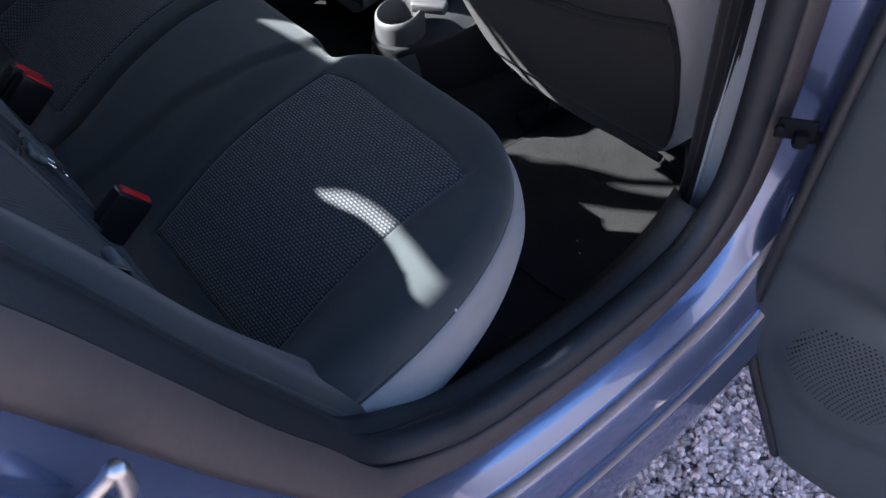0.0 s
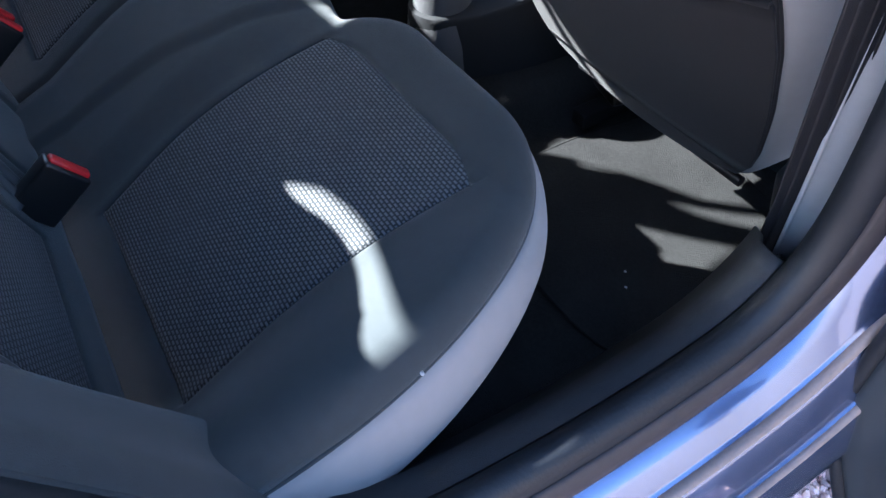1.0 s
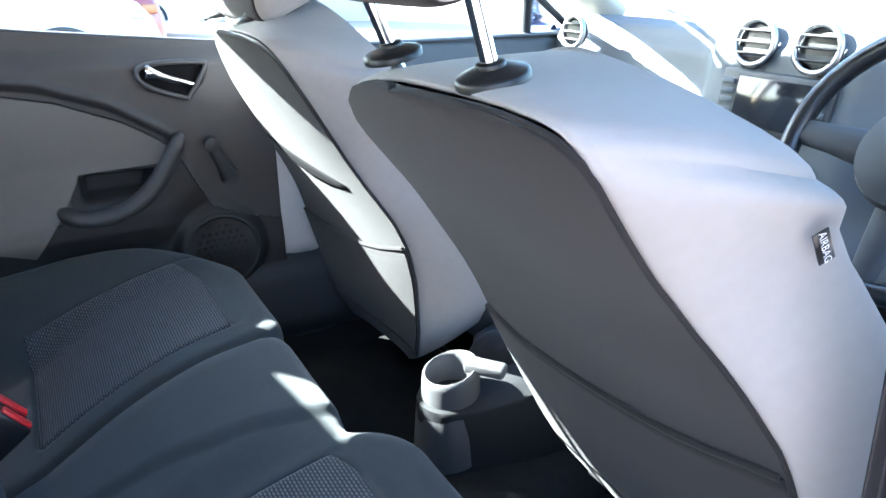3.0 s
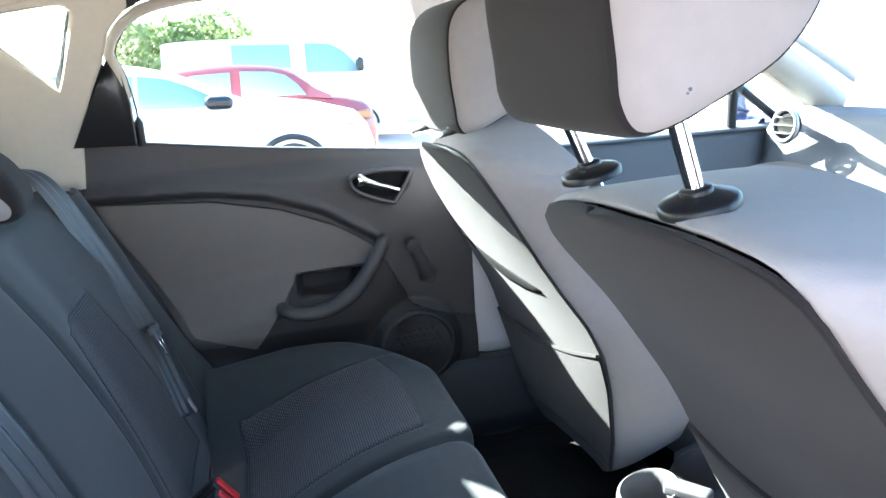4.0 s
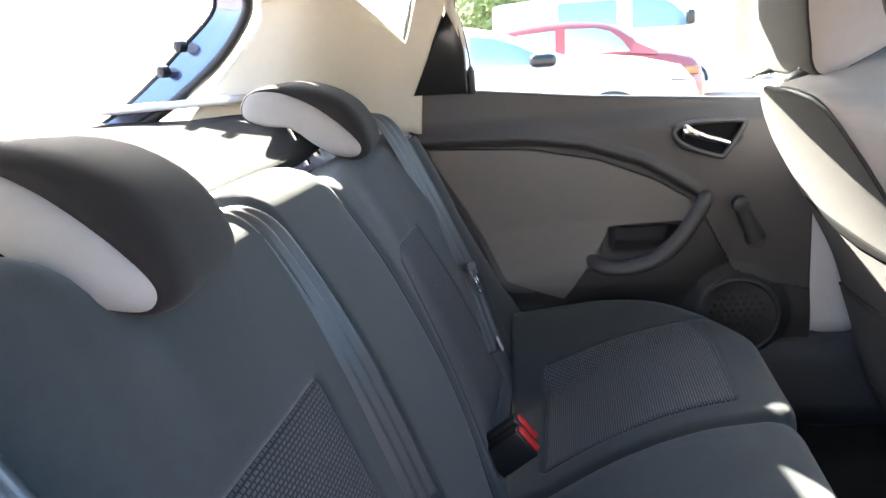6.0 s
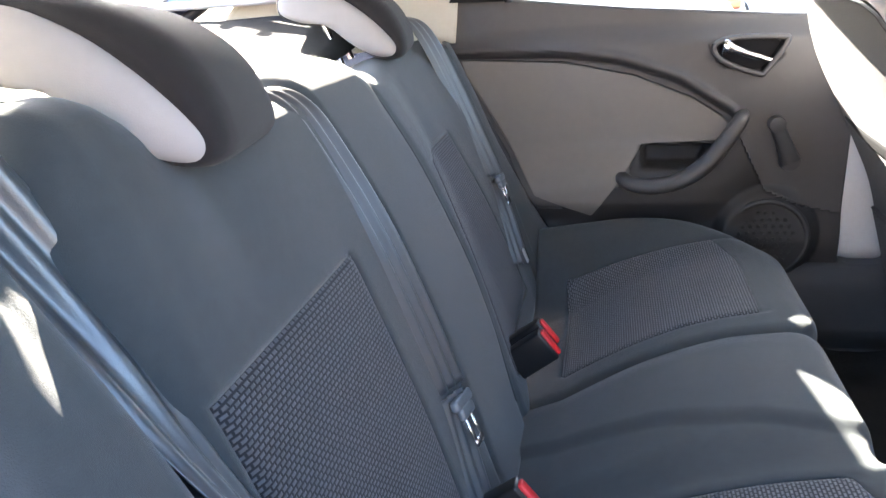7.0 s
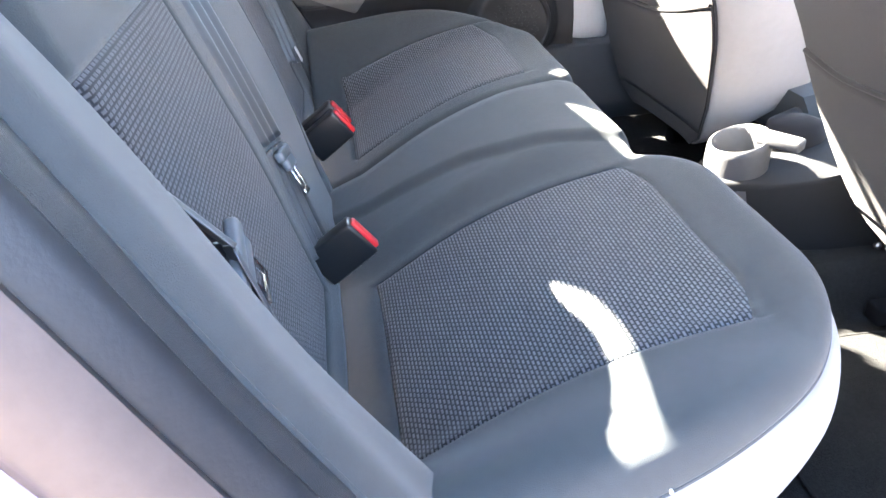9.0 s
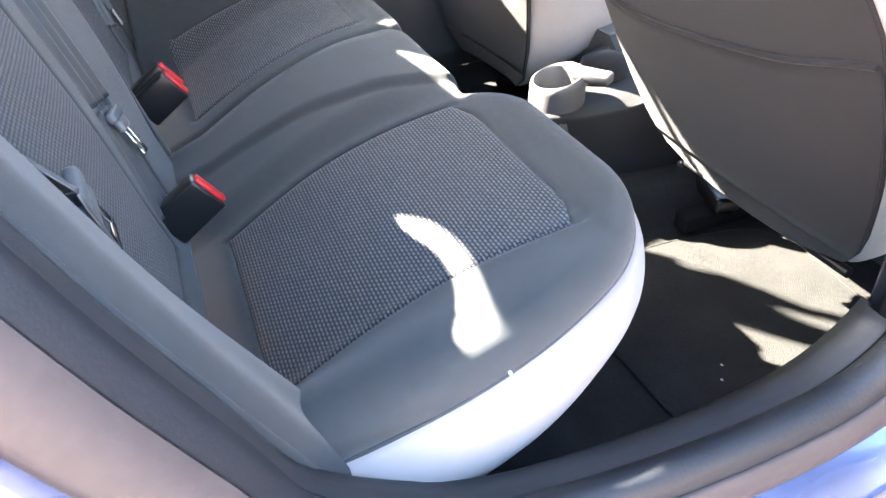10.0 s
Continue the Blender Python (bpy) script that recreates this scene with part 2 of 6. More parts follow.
def prism(outline, depth, r=0.0, inset=0.0):
    """A plate: outline points in space, thickened by a vector, with a chamfer towards the far face."""
    P = [Vector(p) for p in outline]
    c = sum(P, Vector()) / len(P)
    d = Vector(depth)
    rings = [P, [p + d * 0.8 for p in P]]
    if inset:
        rings.append([c + (p - c) * (1 - inset) + d for p in P])
    else:
        rings.append([p + d for p in P])
    return loft(rings)


def disc(centre, normal, radius, depth, n=28, dome=0.0, ref=None):
    nrm = Vector(normal).normalized()
    a = Vector(ref).normalized() if ref else nrm.orthogonal().normalized()
    b = nrm.cross(a)
    c = Vector(centre)

    def ring(rad, h):
        return [c + nrm * h + (a * math.cos(2 * math.pi * k / n) + b * math.sin(2 * math.pi * k / n)) * rad for k in range(n)]

    return loft([ring(radius, 0), ring(radius, depth * 0.7), ring(radius * 0.93, depth), ring(radius * 0.5, depth + dome * 0.8), ring(radius * 0.05, depth + dome)])


def merge(*geos):
    V, F = [], []
    for v, f in geos:
        o = len(V)
        V += list(v)
        F += [tuple(i + o for i in q) for q in f]
    return V, F


def part(name, geo, mat, parent=None, label="", soft=True, solid=0.0, fix=False):
    """One mesh object from vertices and faces, under a thing or a part."""
    me = bpy.data.meshes.new(name)
    me.from_pydata(geo[0], [], geo[1])
    if fix:
        bm = bmesh.new()
        bm.from_mesh(me)
        bmesh.ops.remove_doubles(bm, verts=bm.verts[:], dist=0.0002)
        bmesh.ops.recalc_face_normals(bm, faces=bm.faces[:])
        bm.to_mesh(me)
        bm.free()
    me.update()
    if soft:
        me.shade_smooth()
        me.set_sharp_from_angle(angle=radians(50))
    me.materials.append(mat)
    ob = new(name, me)
    if parent is not None:
        ob.parent = parent
        top = parent.parent if parent.parent is not None else parent
        ob.matrix_parent_inverse = Matrix.Translation(-top.location) if parent.parent is None else Matrix.Identity(4)
    if label:
        tagged(ob, label)
    if solid:
        s = ob.modifiers.new("solid", "SOLIDIFY")
        s.thickness = solid
        s.offset = 0
    return ob


def thing(name, at, label, category, group="", kind=""):
    ob = new(name)
    ob.empty_display_size = 0.05
    ob.location = at
    return tagged(ob, label, category, group, kind)


def setting(name, geo, mat, label, category, soft=True, solid=0.0, fix=False):
    return tagged(part(name, geo, mat, None, "", soft, solid, fix), label, category, kind="structure")

# ---- ground ----
setting("ground", grid(lambda u, v: (u, v, 0.0), [-900, -60, -20, -5, 0, 5, 20, 60, 900], [-900, -60, -20, -5, 0, 5, 20, 60, 900]), GROUND,
        "pale brown-grey gravel ground of a car park", "ground")


# ---- right door opening: swept trims ----
DOOR_LOOP = spline([(0, 0.24, 0.535), (0, 0.16, 0.60), (0, 0.115, 0.69), (0, 0.075, 0.77), (0, 0.04, 0.85), (0, 0.005, 0.93), (0, -0.035, 1.02), (0, -0.05, 1.12),
                    (0, -0.02, 1.22), (0, 0.06, 1.30), (0, 0.25, 1.335), (0, 0.46, 1.335), (0, 0.56, 1.30), (0, 0.592, 1.15), (0, 0.618, 1.0), (0, 0.643, 0.85), (0, 0.662, 0.70),
                    (0, 0.657, 0.60), (0, 0.605, 0.535), (0, 0.50, 0.513), (0, 0.36, 0.513)], 6, True)
LOOP_N = len(DOOR_LOOP)


def loop_out(i):
    d = DOOR_LOOP[(i + 1) % LOOP_N] - DOOR_LOOP[i - 1]
    n = Vector((0, d.z, -d.y)).normalized()
    if n.dot(DOOR_LOOP[i] - Vector((0, 0.3, 0.9))) < 0:
        n = -n
    return n


def rear_stretch(i):
    """1 along the rear edge of the opening, 0 along the sill, the roof and the front pillar."""
    i %= LOOP_N
    return smooth((i - 1) / 7) * (1 - smooth((i - 40) / 10))


def sweep_loop(profile, side=1, lo=0, hi=None, rear=None):
    """Sweep a profile of (x, outward offset) round the door opening, or along a stretch of it; the rear edge may have its own."""
    idx = list(range(LOOP_N)) if hi is None else list(range(lo, hi + 1))
    rows = []
    for (x, off), (xr, offr) in zip(profile, rear or profile):
        rows.append([(side * (x + (xr - x) * rear_stretch(i)), *(DOOR_LOOP[i % LOOP_N] + loop_out(i % LOOP_N) * (off + (offr - off) * rear_stretch(i))).yz) for i in idx])
    n = len(idx)
    V = [p for r in rows for p in r]
    F = [(j * n + i, j * n + (i + 1) % n, (j + 1) * n + (i + 1) % n, (j + 1) * n + i) for j in range(len(rows) - 1) for i in range(n if hi is None else n - 1)]
    return V, F


setting("door_trim_inner", sweep_loop([(0.645, 0.05), (0.66, 0.036), (0.672, 0.012), (0.690, 0.004), (0.700, 0.006), (0.703, 0.016)], 1, 104, 126 + 72,
        [(0.650, 0.060), (0.660, 0.042), (0.672, 0.026), (0.690, 0.020), (0.700, 0.022), (0.703, 0.030)]), PLASTIC,
        "black grained plastic trim round the rear door opening", "door trim", solid=0.003)
setting("door_seal", sweep_loop([(0.7035, 0.020), (0.704, 0.004), (0.709, -0.008), (0.718, -0.013), (0.728, -0.010), (0.735, 0.000), (0.737, 0.014), (0.736, 0.026)], 1, 0, None,
        [(0.7035, 0.032), (0.704, 0.026), (0.708, 0.018), (0.714, 0.015), (0.721, 0.018), (0.730, 0.026), (0.7355, 0.032), (0.736, 0.038)]), RUBBER,
        "black rubber door seal with a soft round lip", "door seal", solid=0.002)
setting("seal_flange", sweep_loop([(0.7375, 0.012), (0.741, 0.016), (0.744, 0.030), (0.744, 0.046), (0.740, 0.052)], 1, 0, None, [(0.7375, 0.026), (0.741, 0.025), (0.750, 0.033), (0.758, 0.052), (0.754, 0.062)]), FLANGE,
        "brown-grey rubber flange along the door seal", "door seal", solid=0.002)
def jamb_sweep():
    """Flat facets between two ridges along the sill; on the front pillar the first facet widens."""
    sill = [(0.741, 0.050), (0.743, 0.0505), (0.757, 0.066), (0.770, 0.081), (0.772, 0.0835), (0.778, 0.086), (0.785, 0.092), (0.787, 0.095), (0.796, 0.117), (0.804, 0.139), (0.805, 0.142),
            (0.811, 0.144), (0.815, 0.150), (0.816, 0.154), (0.822, 0.180), (0.827, 0.205), (0.827, 0.225), (0.815, 0.245), (0.78, 0.25)]
    pillar = [(0.741, 0.050), (0.743, 0.0505), (0.762, 0.060), (0.782, 0.070), (0.784, 0.0725), (0.786, 0.077), (0.789, 0.088), (0.790, 0.094), (0.797, 0.117), (0.804, 0.139), (0.805, 0.142),
              (0.811, 0.144), (0.815, 0.150), (0.816, 0.154), (0.822, 0.180), (0.827, 0.205), (0.827, 0.225), (0.815, 0.245), (0.78, 0.25)]
    w = [smooth((i - 70) / 8) * (1 - smooth((i - 97) / 9)) for i in range(LOOP_N)]
    V, F = sweep_loop(sill)
    n = LOOP_N
    for j, ((xa, oa), (xb, ob)) in enumerate(zip(sill, pillar)):
        for i in range(n):
            k = w[i % LOOP_N]
            V[j * n + i] = (xa + (xb - xa) * k, *(DOOR_LOOP[i % LOOP_N] + loop_out(i % LOOP_N) * (oa + (ob - oa) * k)).yz)
    return V, F


setting("body_jamb", jamb_sweep(), PAINT,
        "metallic blue painted door jamb and sill of the car", "car body", solid=0.002)
part_lo, part_hi = int(LOOP_N * 17.2 / 21), LOOP_N + 4
setting("sill_strip_1", tube([(0.7785, *(DOOR_LOOP[i % LOOP_N] + loop_out(i % LOOP_N) * 0.0875).yz) for i in range(part_lo, part_hi)], 0.0075, 10, 0.6, (1, 0, 0)), STRIP,
      "brown-grey sealed seam along the painted sill", "sill trim")
setting("sill_strip_2", tube([(0.811, *(DOOR_LOOP[i % LOOP_N] + loop_out(i % LOOP_N) * 0.145).yz) for i in range(part_lo, part_hi)], 0.0055, 8, 0.6, (1, 0, 0)), STRIP,
      "pale grey-brown strip along the painted sill", "sill trim")

striker = thing("door_striker", (0.775, -0.03, 0.84), "steel door striker loop on the painted jamb", "door striker")
part("plate", rounded_block((0.778, -0.062, 0.828), ((0.9, 0.25, 0.1), (0, -0.35, 0.93), (-0.4, 0.9, 0.3)), (0.028, 0.05, 0.004), 0.0015), DULL_METAL, striker)
part("loop", tube(spline([(0.780, -0.062, 0.848), (0.788, -0.036, 0.872), (0.791, -0.030, 0.880), (0.791, -0.029, 0.872), (0.788, -0.034, 0.850), (0.780, -0.060, 0.815)], 5), 0.005, 10), DULL_METAL, striker)

# ---- floor ----


def floor_z(x, y):
    z = 0.27 + 0.008 * noise.noise(Vector((x * 5, y * 5, 1))) + 0.002 * noise.noise(Vector((x * 40, y * 40, 3)))
    t = 0.07 * (1 - smooth((abs(x) - 0.09) / 0.06))
    z += 0.05 * smooth((abs(x) - 0.60) / 0.06)
    return z + max(t, 0.10 * smooth((0.52 - y) / 0.12))


setting("floor", grid(lambda u, v: (u, v, floor_z(u, v)), steps(-0.68, 0.68, 90), steps(0.30, 1.75, 90)), CARPET, "black worn carpet on the car floor with a central tunnel", "floor", solid=0.006)
mat_mark = thing("floor_mat", (0.45, 0.75, 0.275), "black fitted carpet floor mat with a bound edge", "floor mat")
MAT_OUT = spline([(0.21, 0.63, 0), (0.40, 0.615, 0), (0.575, 0.635, 0), (0.60, 0.80, 0), (0.575, 1.00, 0), (0.40, 1.04, 0), (0.22, 1.02, 0), (0.19, 0.80, 0)], 6, True)
MC = Vector((0.40, 0.82, 0))
part("mat_carpet", grid(lambda u, v: ((lambda p: (p.x, p.y, floor_z(p.x, p.y) + 0.007 + (0.0015 if v > 0.05 else 0)))(MC.lerp(MAT_OUT[u], v))), list(range(len(MAT_OUT))), [0.0005, 0.2, 0.4, 0.6, 0.8, 0.95, 1.0], True), CARPET, mat_mark)
part("bound_edge", tube([(p.x, p.y, floor_z(p.x, p.y) + 0.007) for p in MAT_OUT], 0.0028, 8, closed=True), CARPET, mat_mark, "black stitched edge")
speck = [tagged(part("crumb", rounded_block((x, y, floor_z(x, y) + 0.0105), XYZ, (0.004, 0.003, 0.002), 0.0006, 1), PILLAR), "tiny white crumb lying on the black carpet", "crumb", "crumbs on the floor")
         for x, y in ((0.493, 0.716), (0.47, 0.735))]

# ---- rear seat cushion ----
SEAT_X, SEAT_BACK = 0.655, 0.06


def seat_set(x):
    """The far and middle places lie a little further back than the near one."""
    return 0.043 * smooth((0.235 - x) / 0.13)


def seat_front(x):
    a = abs(x)
    if a < 0.40:
        return 0.545 - seat_set(x) - 0.012 * (1 - smooth((a - 0.10) / 0.10)) - 0.010 * math.exp(-((a - 0.135) / 0.02) ** 2)
    k = min(1.0, (a - 0.40) / 0.255)
    return 0.165 + (0.38 - seat_set(x)) * math.sqrt(max(0.0, 1 - k * k))


def softmin(a, b, k):
    m = min(a, b)
    return m - math.log(math.exp(-k * (a - m)) + math.exp(-k * (b - m))) / k


INSERTS = ((0.168, 0.486), (-0.526, -0.222))
IN_Y0, IN_Y1 = 0.136, 0.466
MID_CREASE = [(0.06, -0.002), (0.11, 0.003), (0.27, 0.045), (0.33, 0.072), (0.40, 0.090), (0.46, 0.102), (0.55, 0.112)]


def seat_z(x, y):
    a = abs(x)
    lin = 0.460 + 0.43 * (y - 0.137) + 0.024 * math.sin(math.pi * min(1, max(0, (y - 0.137) / 0.328)))
    zc = softmin(lin, 0.628, 55)
    zb = max(zc, softmin(0.596 + 0.16 * (y - 0.15), 0.630, 70))
    w = smooth((a - 0.455) / 0.17)
    z = zc * (1 - w) + zb * w
    z += (0.014 - 0.012 * smooth((y - 0.36) / 0.12)) * (1 - smooth((a - 0.085) / 0.07))
    z -= 0.010 * math.exp(-((x + 0.158) / 0.012) ** 2)
    z += 0.010 * smooth((lerp_table(MID_CREASE, y) - x) / 0.020) * smooth((x + 0.150) / 0.03) * smooth((0.53 - y) / 0.06)
    for x0, x1 in INSERTS:
        dx = max(x0 - x, x - x1)
        dy = max(IN_Y0 - y, y - IN_Y1 + seat_set(x) * 0.56)
        d = abs(max(dx, dy)) if max(dx, dy) <= 0 else math.hypot(max(dx, 0), max(dy, 0))
        z -= 0.0035 * math.exp(-(d / 0.004) ** 2)
    z += 0.0022 * noise.noise(Vector((x * 9, y * 9, 0)))
    h = 0.004
    slope = (seat_front(min(a + h, 0.6549)) - seat_front(max(a - h, 0))) / (2 * h)
    d = (seat_front(x) - y) / math.sqrt(1 + slope * slope)
    d = max(0.0, min(d, SEAT_X - a))
    r = 0.036
    if d < r:
        z -= (r - math.sqrt(max(0.0, r * r - (r - d) ** 2))) * 0.8
    return z


def seat_rows(x):
    f = seat_front(x)
    mid = min(IN_Y1 - 0.56 * seat_set(x), SEAT_BACK + (f - SEAT_BACK) * 0.84)
    lo = min(IN_Y0, SEAT_BACK + (mid - SEAT_BACK) * 0.19)
    return [*steps(SEAT_BACK, lo, 8)[:-1], *steps(lo, mid, 46)[:-1], *[mid + (f - mid) * math.sin(k / 16 * math.pi / 2) for k in range(17)]]


XS = sorted({*[round(v, 5) for v in steps(-SEAT_X, -0.526, 30)], *[round(v, 5) for v in steps(-0.526, -0.222, 46)], *[round(v, 5) for v in steps(-0.222, 0.168, 84)],
             *[round(v, 5) for v in steps(0.168, 0.486, 48)], *[round(v, 5) for v in steps(0.486, SEAT_X, 34)]})
COLS = [[(x, y, seat_z(x, y)) for y in seat_rows(x)] for x in XS]
NR = len(COLS[0])


def seat_faces(inside):
    F = []
    for i in range(len(XS) - 1):
        xm = (XS[i] + XS[i + 1]) / 2
        hit_x = any(a < xm < b for a, b in INSERTS)
        for j in range(NR - 1):
            ins = hit_x and 8 <= j < 54
            which = (1 if xm > 0 else 2) if ins else 0
            if which == inside:
                a = i * NR + j
                F.append((a, a + NR, a + NR + 1, a + 1))
    return F


SEAT_V = [p for c in COLS for p in c]


def compact(V, F):
    used = sorted({i for f in F for i in f})
    remap = {i: k for k, i in enumerate(used)}
    return [V[i] for i in used], [tuple(remap[i] for i in f) for f in F]


rear_cushion = thing("rear_bench", (0, 0.3, 0.30), "charcoal cloth rear bench with woven inserts and pale sides", "bench seat")
part("cushion_cover", compact(SEAT_V, seat_faces(0)), CLOTH, rear_cushion, "plain charcoal cloth cover", solid=0.004)
part("woven_insert", compact(SEAT_V, seat_faces(1)), SEAT_WEAVE, rear_cushion, "woven dark cloth with pale stitches", solid=0.004)
part("woven_insert", compact(SEAT_V, seat_faces(2)), SEAT_WEAVE, rear_cushion, "woven dark cloth with pale stitches", solid=0.004)


def seat_edge(u):
    """Along the cushion's outline from the right rear corner (0) over the front (0.5) to the left (1): x, y, outward."""
    s = 1 if u <= 0.5 else -1
    k = u if u <= 0.5 else 1 - u
    if k < 0.10:
        y = 0.02 + (0.165 - 0.02) * k / 0.10
        return s * SEAT_X, y, Vector((s, 0))
    if k < 0.32:
        a = (k - 0.10) / 0.22 * math.pi / 2
        return s * (0.40 + 0.255 * math.cos(a)), 0.165 + (0.38 - seat_set(s)) * math.sin(a), Vector((s * 0.38 * math.cos(a), 0.255 * math.sin(a))).normalized()
    x = 0.40 * (1 - (k - 0.32) / 0.18)
    return s * x, seat_front(s * x), Vector((0, 1))


def band_h(u):
    k = min(u, 1 - u)
    return 0.012 + 0.098 * smooth((0.315 - k) / 0.16)


def seat_side(u, v):
    x, y, n = seat_edge(u)
    z0 = seat_z(x, max(y, SEAT_BACK)) - 0.0015
    h = band_h(u)
    o = 0.020 * math.sin(math.pi * min(v, 1)) * smooth((0.33 - min(u, 1 - u)) / 0.12) - 0.018 * max(0, v - 0.75) / 0.25
    return x + n.x * o, y + n.y * o, z0 - h * v


US = steps(0.0, 0.325, 60)
part("pale_side_band", grid(seat_side, US, steps(0, 1, 8)), PALE_CLOTH, rear_cushion, "pale grey cloth side band", solid=0.003)
part("pale_side_band", grid(seat_side, [1 - u for u in US], steps(0, 1, 8)), PALE_CLOTH, rear_cushion, "pale grey cloth side band", solid=0.003)
part("piping", tube([(x + n.x * 0.001, y + n.y * 0.001, seat_z(x, max(y, SEAT_BACK)) - 0.001) for x, y, n in map(seat_edge, steps(0.0, 0.33, 50))], 0.0022, 6), CLOTH, rear_cushion)


def seat_skirt(u, v):
    x, y, n = seat_edge(u)
    z0 = seat_z(x, max(y, SEAT_BACK)) - band_h(u) + 0.004
    inn = 0.012 + 0.06 * smooth(v * 1.5)
    return x - n.x * inn, y - n.y * inn, z0 + (0.28 - z0) * v


part("skirt", grid(seat_skirt, steps(0, 1, 120), steps(0, 1, 8)), CLOTH, rear_cushion, "dark cloth front below the nose", solid=0.003)
part("side_foot_cover", rounded_block((0.60, 0.09, 0.42), ((1, 0, 0), (0, 1, 0.2), (0, -0.2, 1)), (0.08, 0.15, 0.16), 0.02, 3), PLASTIC, rear_cushion, "grey plastic cover at the seat's foot")
part("seat_crumb", rounded_block((0.640, 0.305, seat_z(0.640, 0.305) + 0.002), XYZ, (0.004, 0.003, 0.003), 0.0008, 1), PILLAR, rear_cushion, "tiny white speck on the cloth")

# ---- rear backrest ----
BACK_TOP = 0.970
BACK_LINE = [(0.40, 0.101), (0.45, 0.085), (0.53, 0.060), (0.60, 0.040), (0.70, 0.008), (0.80, -0.025), (0.855, -0.045), (0.92, -0.073), (1.0, -0.112), (1.15, -0.186)]
SPLIT = [(0.45, -0.075), (0.58, -0.090), (0.70, -0.098), (0.78, -0.090), (0.85, -0.078), (0.93, -0.068), (1.0, -0.062), (1.1, -0.055)]
NEAR_SEAM = [(0.45, 0.095), (0.70, 0.100), (0.78, 0.103), (0.87, 0.107), (0.92, 0.115), (0.98, 0.124), (1.01, 0.135), (1.1, 0.14)]


def back_y(z):
    return curve_table(BACK_LINE, z)


BACK_INS = ((0.222, 0.492, 0.50, 0.853), (-0.46, -0.135, 0.50, 0.853))


def far_set(x, z):
    """The far place's backrest stands a little further back."""
    return -0.028 * smooth((-x - 0.08) / 0.22)


def mid_place(x, z=1.0):
    """1 over the middle place of the backrest, 0 beside it."""
    return smooth((x - curve_table(SPLIT, z) + 0.012) / 0.024) * (1 - smooth((x - curve_table(NEAR_SEAM, z) + 0.012) / 0.024))


def back_pt(x, z):
    """The backrest's front: x across, z up; past the top it rolls over to the rear."""
    y = back_y(min(z, BACK_TOP)) + far_set(x, z)
    a = abs(x)
    f = -0.055 * smooth((x - 0.485) / 0.075) if x > 0 else 0.012 * smooth((a - 0.49) / 0.10)
    f += 0.003 * mid_place(x, z) * smooth((z - 0.5) / 0.1)
    f += 0.003 * math.sin(math.pi * min(1, max(0, (z - 0.47) / 0.54)))
    f -= 0.007 * math.exp(-((x - curve_table(SPLIT, z) + 0.012) / 0.009) ** 2)
    f -= 0.004 * math.exp(-((x - curve_table(NEAR_SEAM, z)) / 0.005) ** 2)
    for x0, x1, z0, z1 in BACK_INS:
        dx, dz = max(x0 - x, x - x1), max(z0 - z, z - z1)
        d = abs(max(dx, dz)) if max(dx, dz) <= 0 else math.hypot(max(dx, 0), max(dz, 0))
        f -= (0.003 if x > 0 else 0.0016) * math.exp(-(d / 0.004) ** 2)
    f += 0.002 * noise.noise(Vector((x * 8, z * 8, 5)))
    top_drop = (-0.048 * smooth((a - 0.37) / 0.09) * (1 - smooth((a - 0.490) / 0.045)) if x > 0 else 0.014 * smooth((-x - 0.03) / 0.06))
    return Vector((x, y + f * 0.92, min(z, BACK_TOP) - top_drop * smooth((z - 0.85) / 0.135) + f * 0.39))


def back_roll(x, k):
    """The rounded top: k from 0 (front) to 1 (rear, going down)."""
    p = back_pt(x, BACK_TOP)
    ang = k * math.pi * 0.95
    r = 0.050 + 0.026 * mid_place(x, BACK_TOP)
    c = p + Vector((0, -r * 0.92, -r * 0.39))
    d = Vector((0, math.cos(ang) * 0.92 - math.sin(ang) * 0.39, math.cos(ang) * 0.39 + math.sin(ang) * 0.92))
    return c + d * r


BX = sorted({round(v, 4) for v in [*steps(-0.59, -0.46, 16), *steps(-0.46, -0.135, 36), *steps(-0.135, 0.222, 60), *steps(0.222, 0.492, 36), *steps(0.492, 0.59, 14)]})
BZ = sorted({round(v, 4) for v in [*steps(0.45, 0.50, 6), *steps(0.50, 0.853, 46), *steps(0.853, BACK_TOP, 20)]})
BV = []
FAR_EDGE = [(0.45, -0.505), (0.60, -0.470), (0.755, -0.410), (0.853, -0.360), (0.99, -0.40)]


def far_warp(x, p):
    """The far insert narrows towards its top."""
    e = curve_table(FAR_EDGE, p.z)
    return (lerp_table([(-0.59, -0.59), (-0.46, e), (-0.135, -0.150), (-0.08, -0.08), (0.6, 0.6)], x), p.y, p.z)


for x in BX:
    BV += [far_warp(x, back_pt(x, z)) for z in BZ] + [tuple(back_roll(x, k / 12)) for k in range(1, 13)] + [tuple(back_roll(x, 1.0) + Vector((0, 0.03, -d))) for d in (0.1, 0.3, 0.5)]
BN = len(BZ) + 15


def back_faces(which):
    F = []
    for i in range(len(BX) - 1):
        xm = (BX[i] + BX[i + 1]) / 2
        for j in range(BN - 1):
            zm = (BZ[j] + BZ[j + 1]) / 2 if j < len(BZ) - 1 else 9
            w = 0
            for q, (x0, x1, z0, z1) in enumerate(BACK_INS):
                if x0 < xm < x1 and z0 < zm < z1:
                    w = q + 1
            if w == which:
                a = i * BN + j
                F.append((a, a + 1, a + BN + 1, a + BN))
    return F


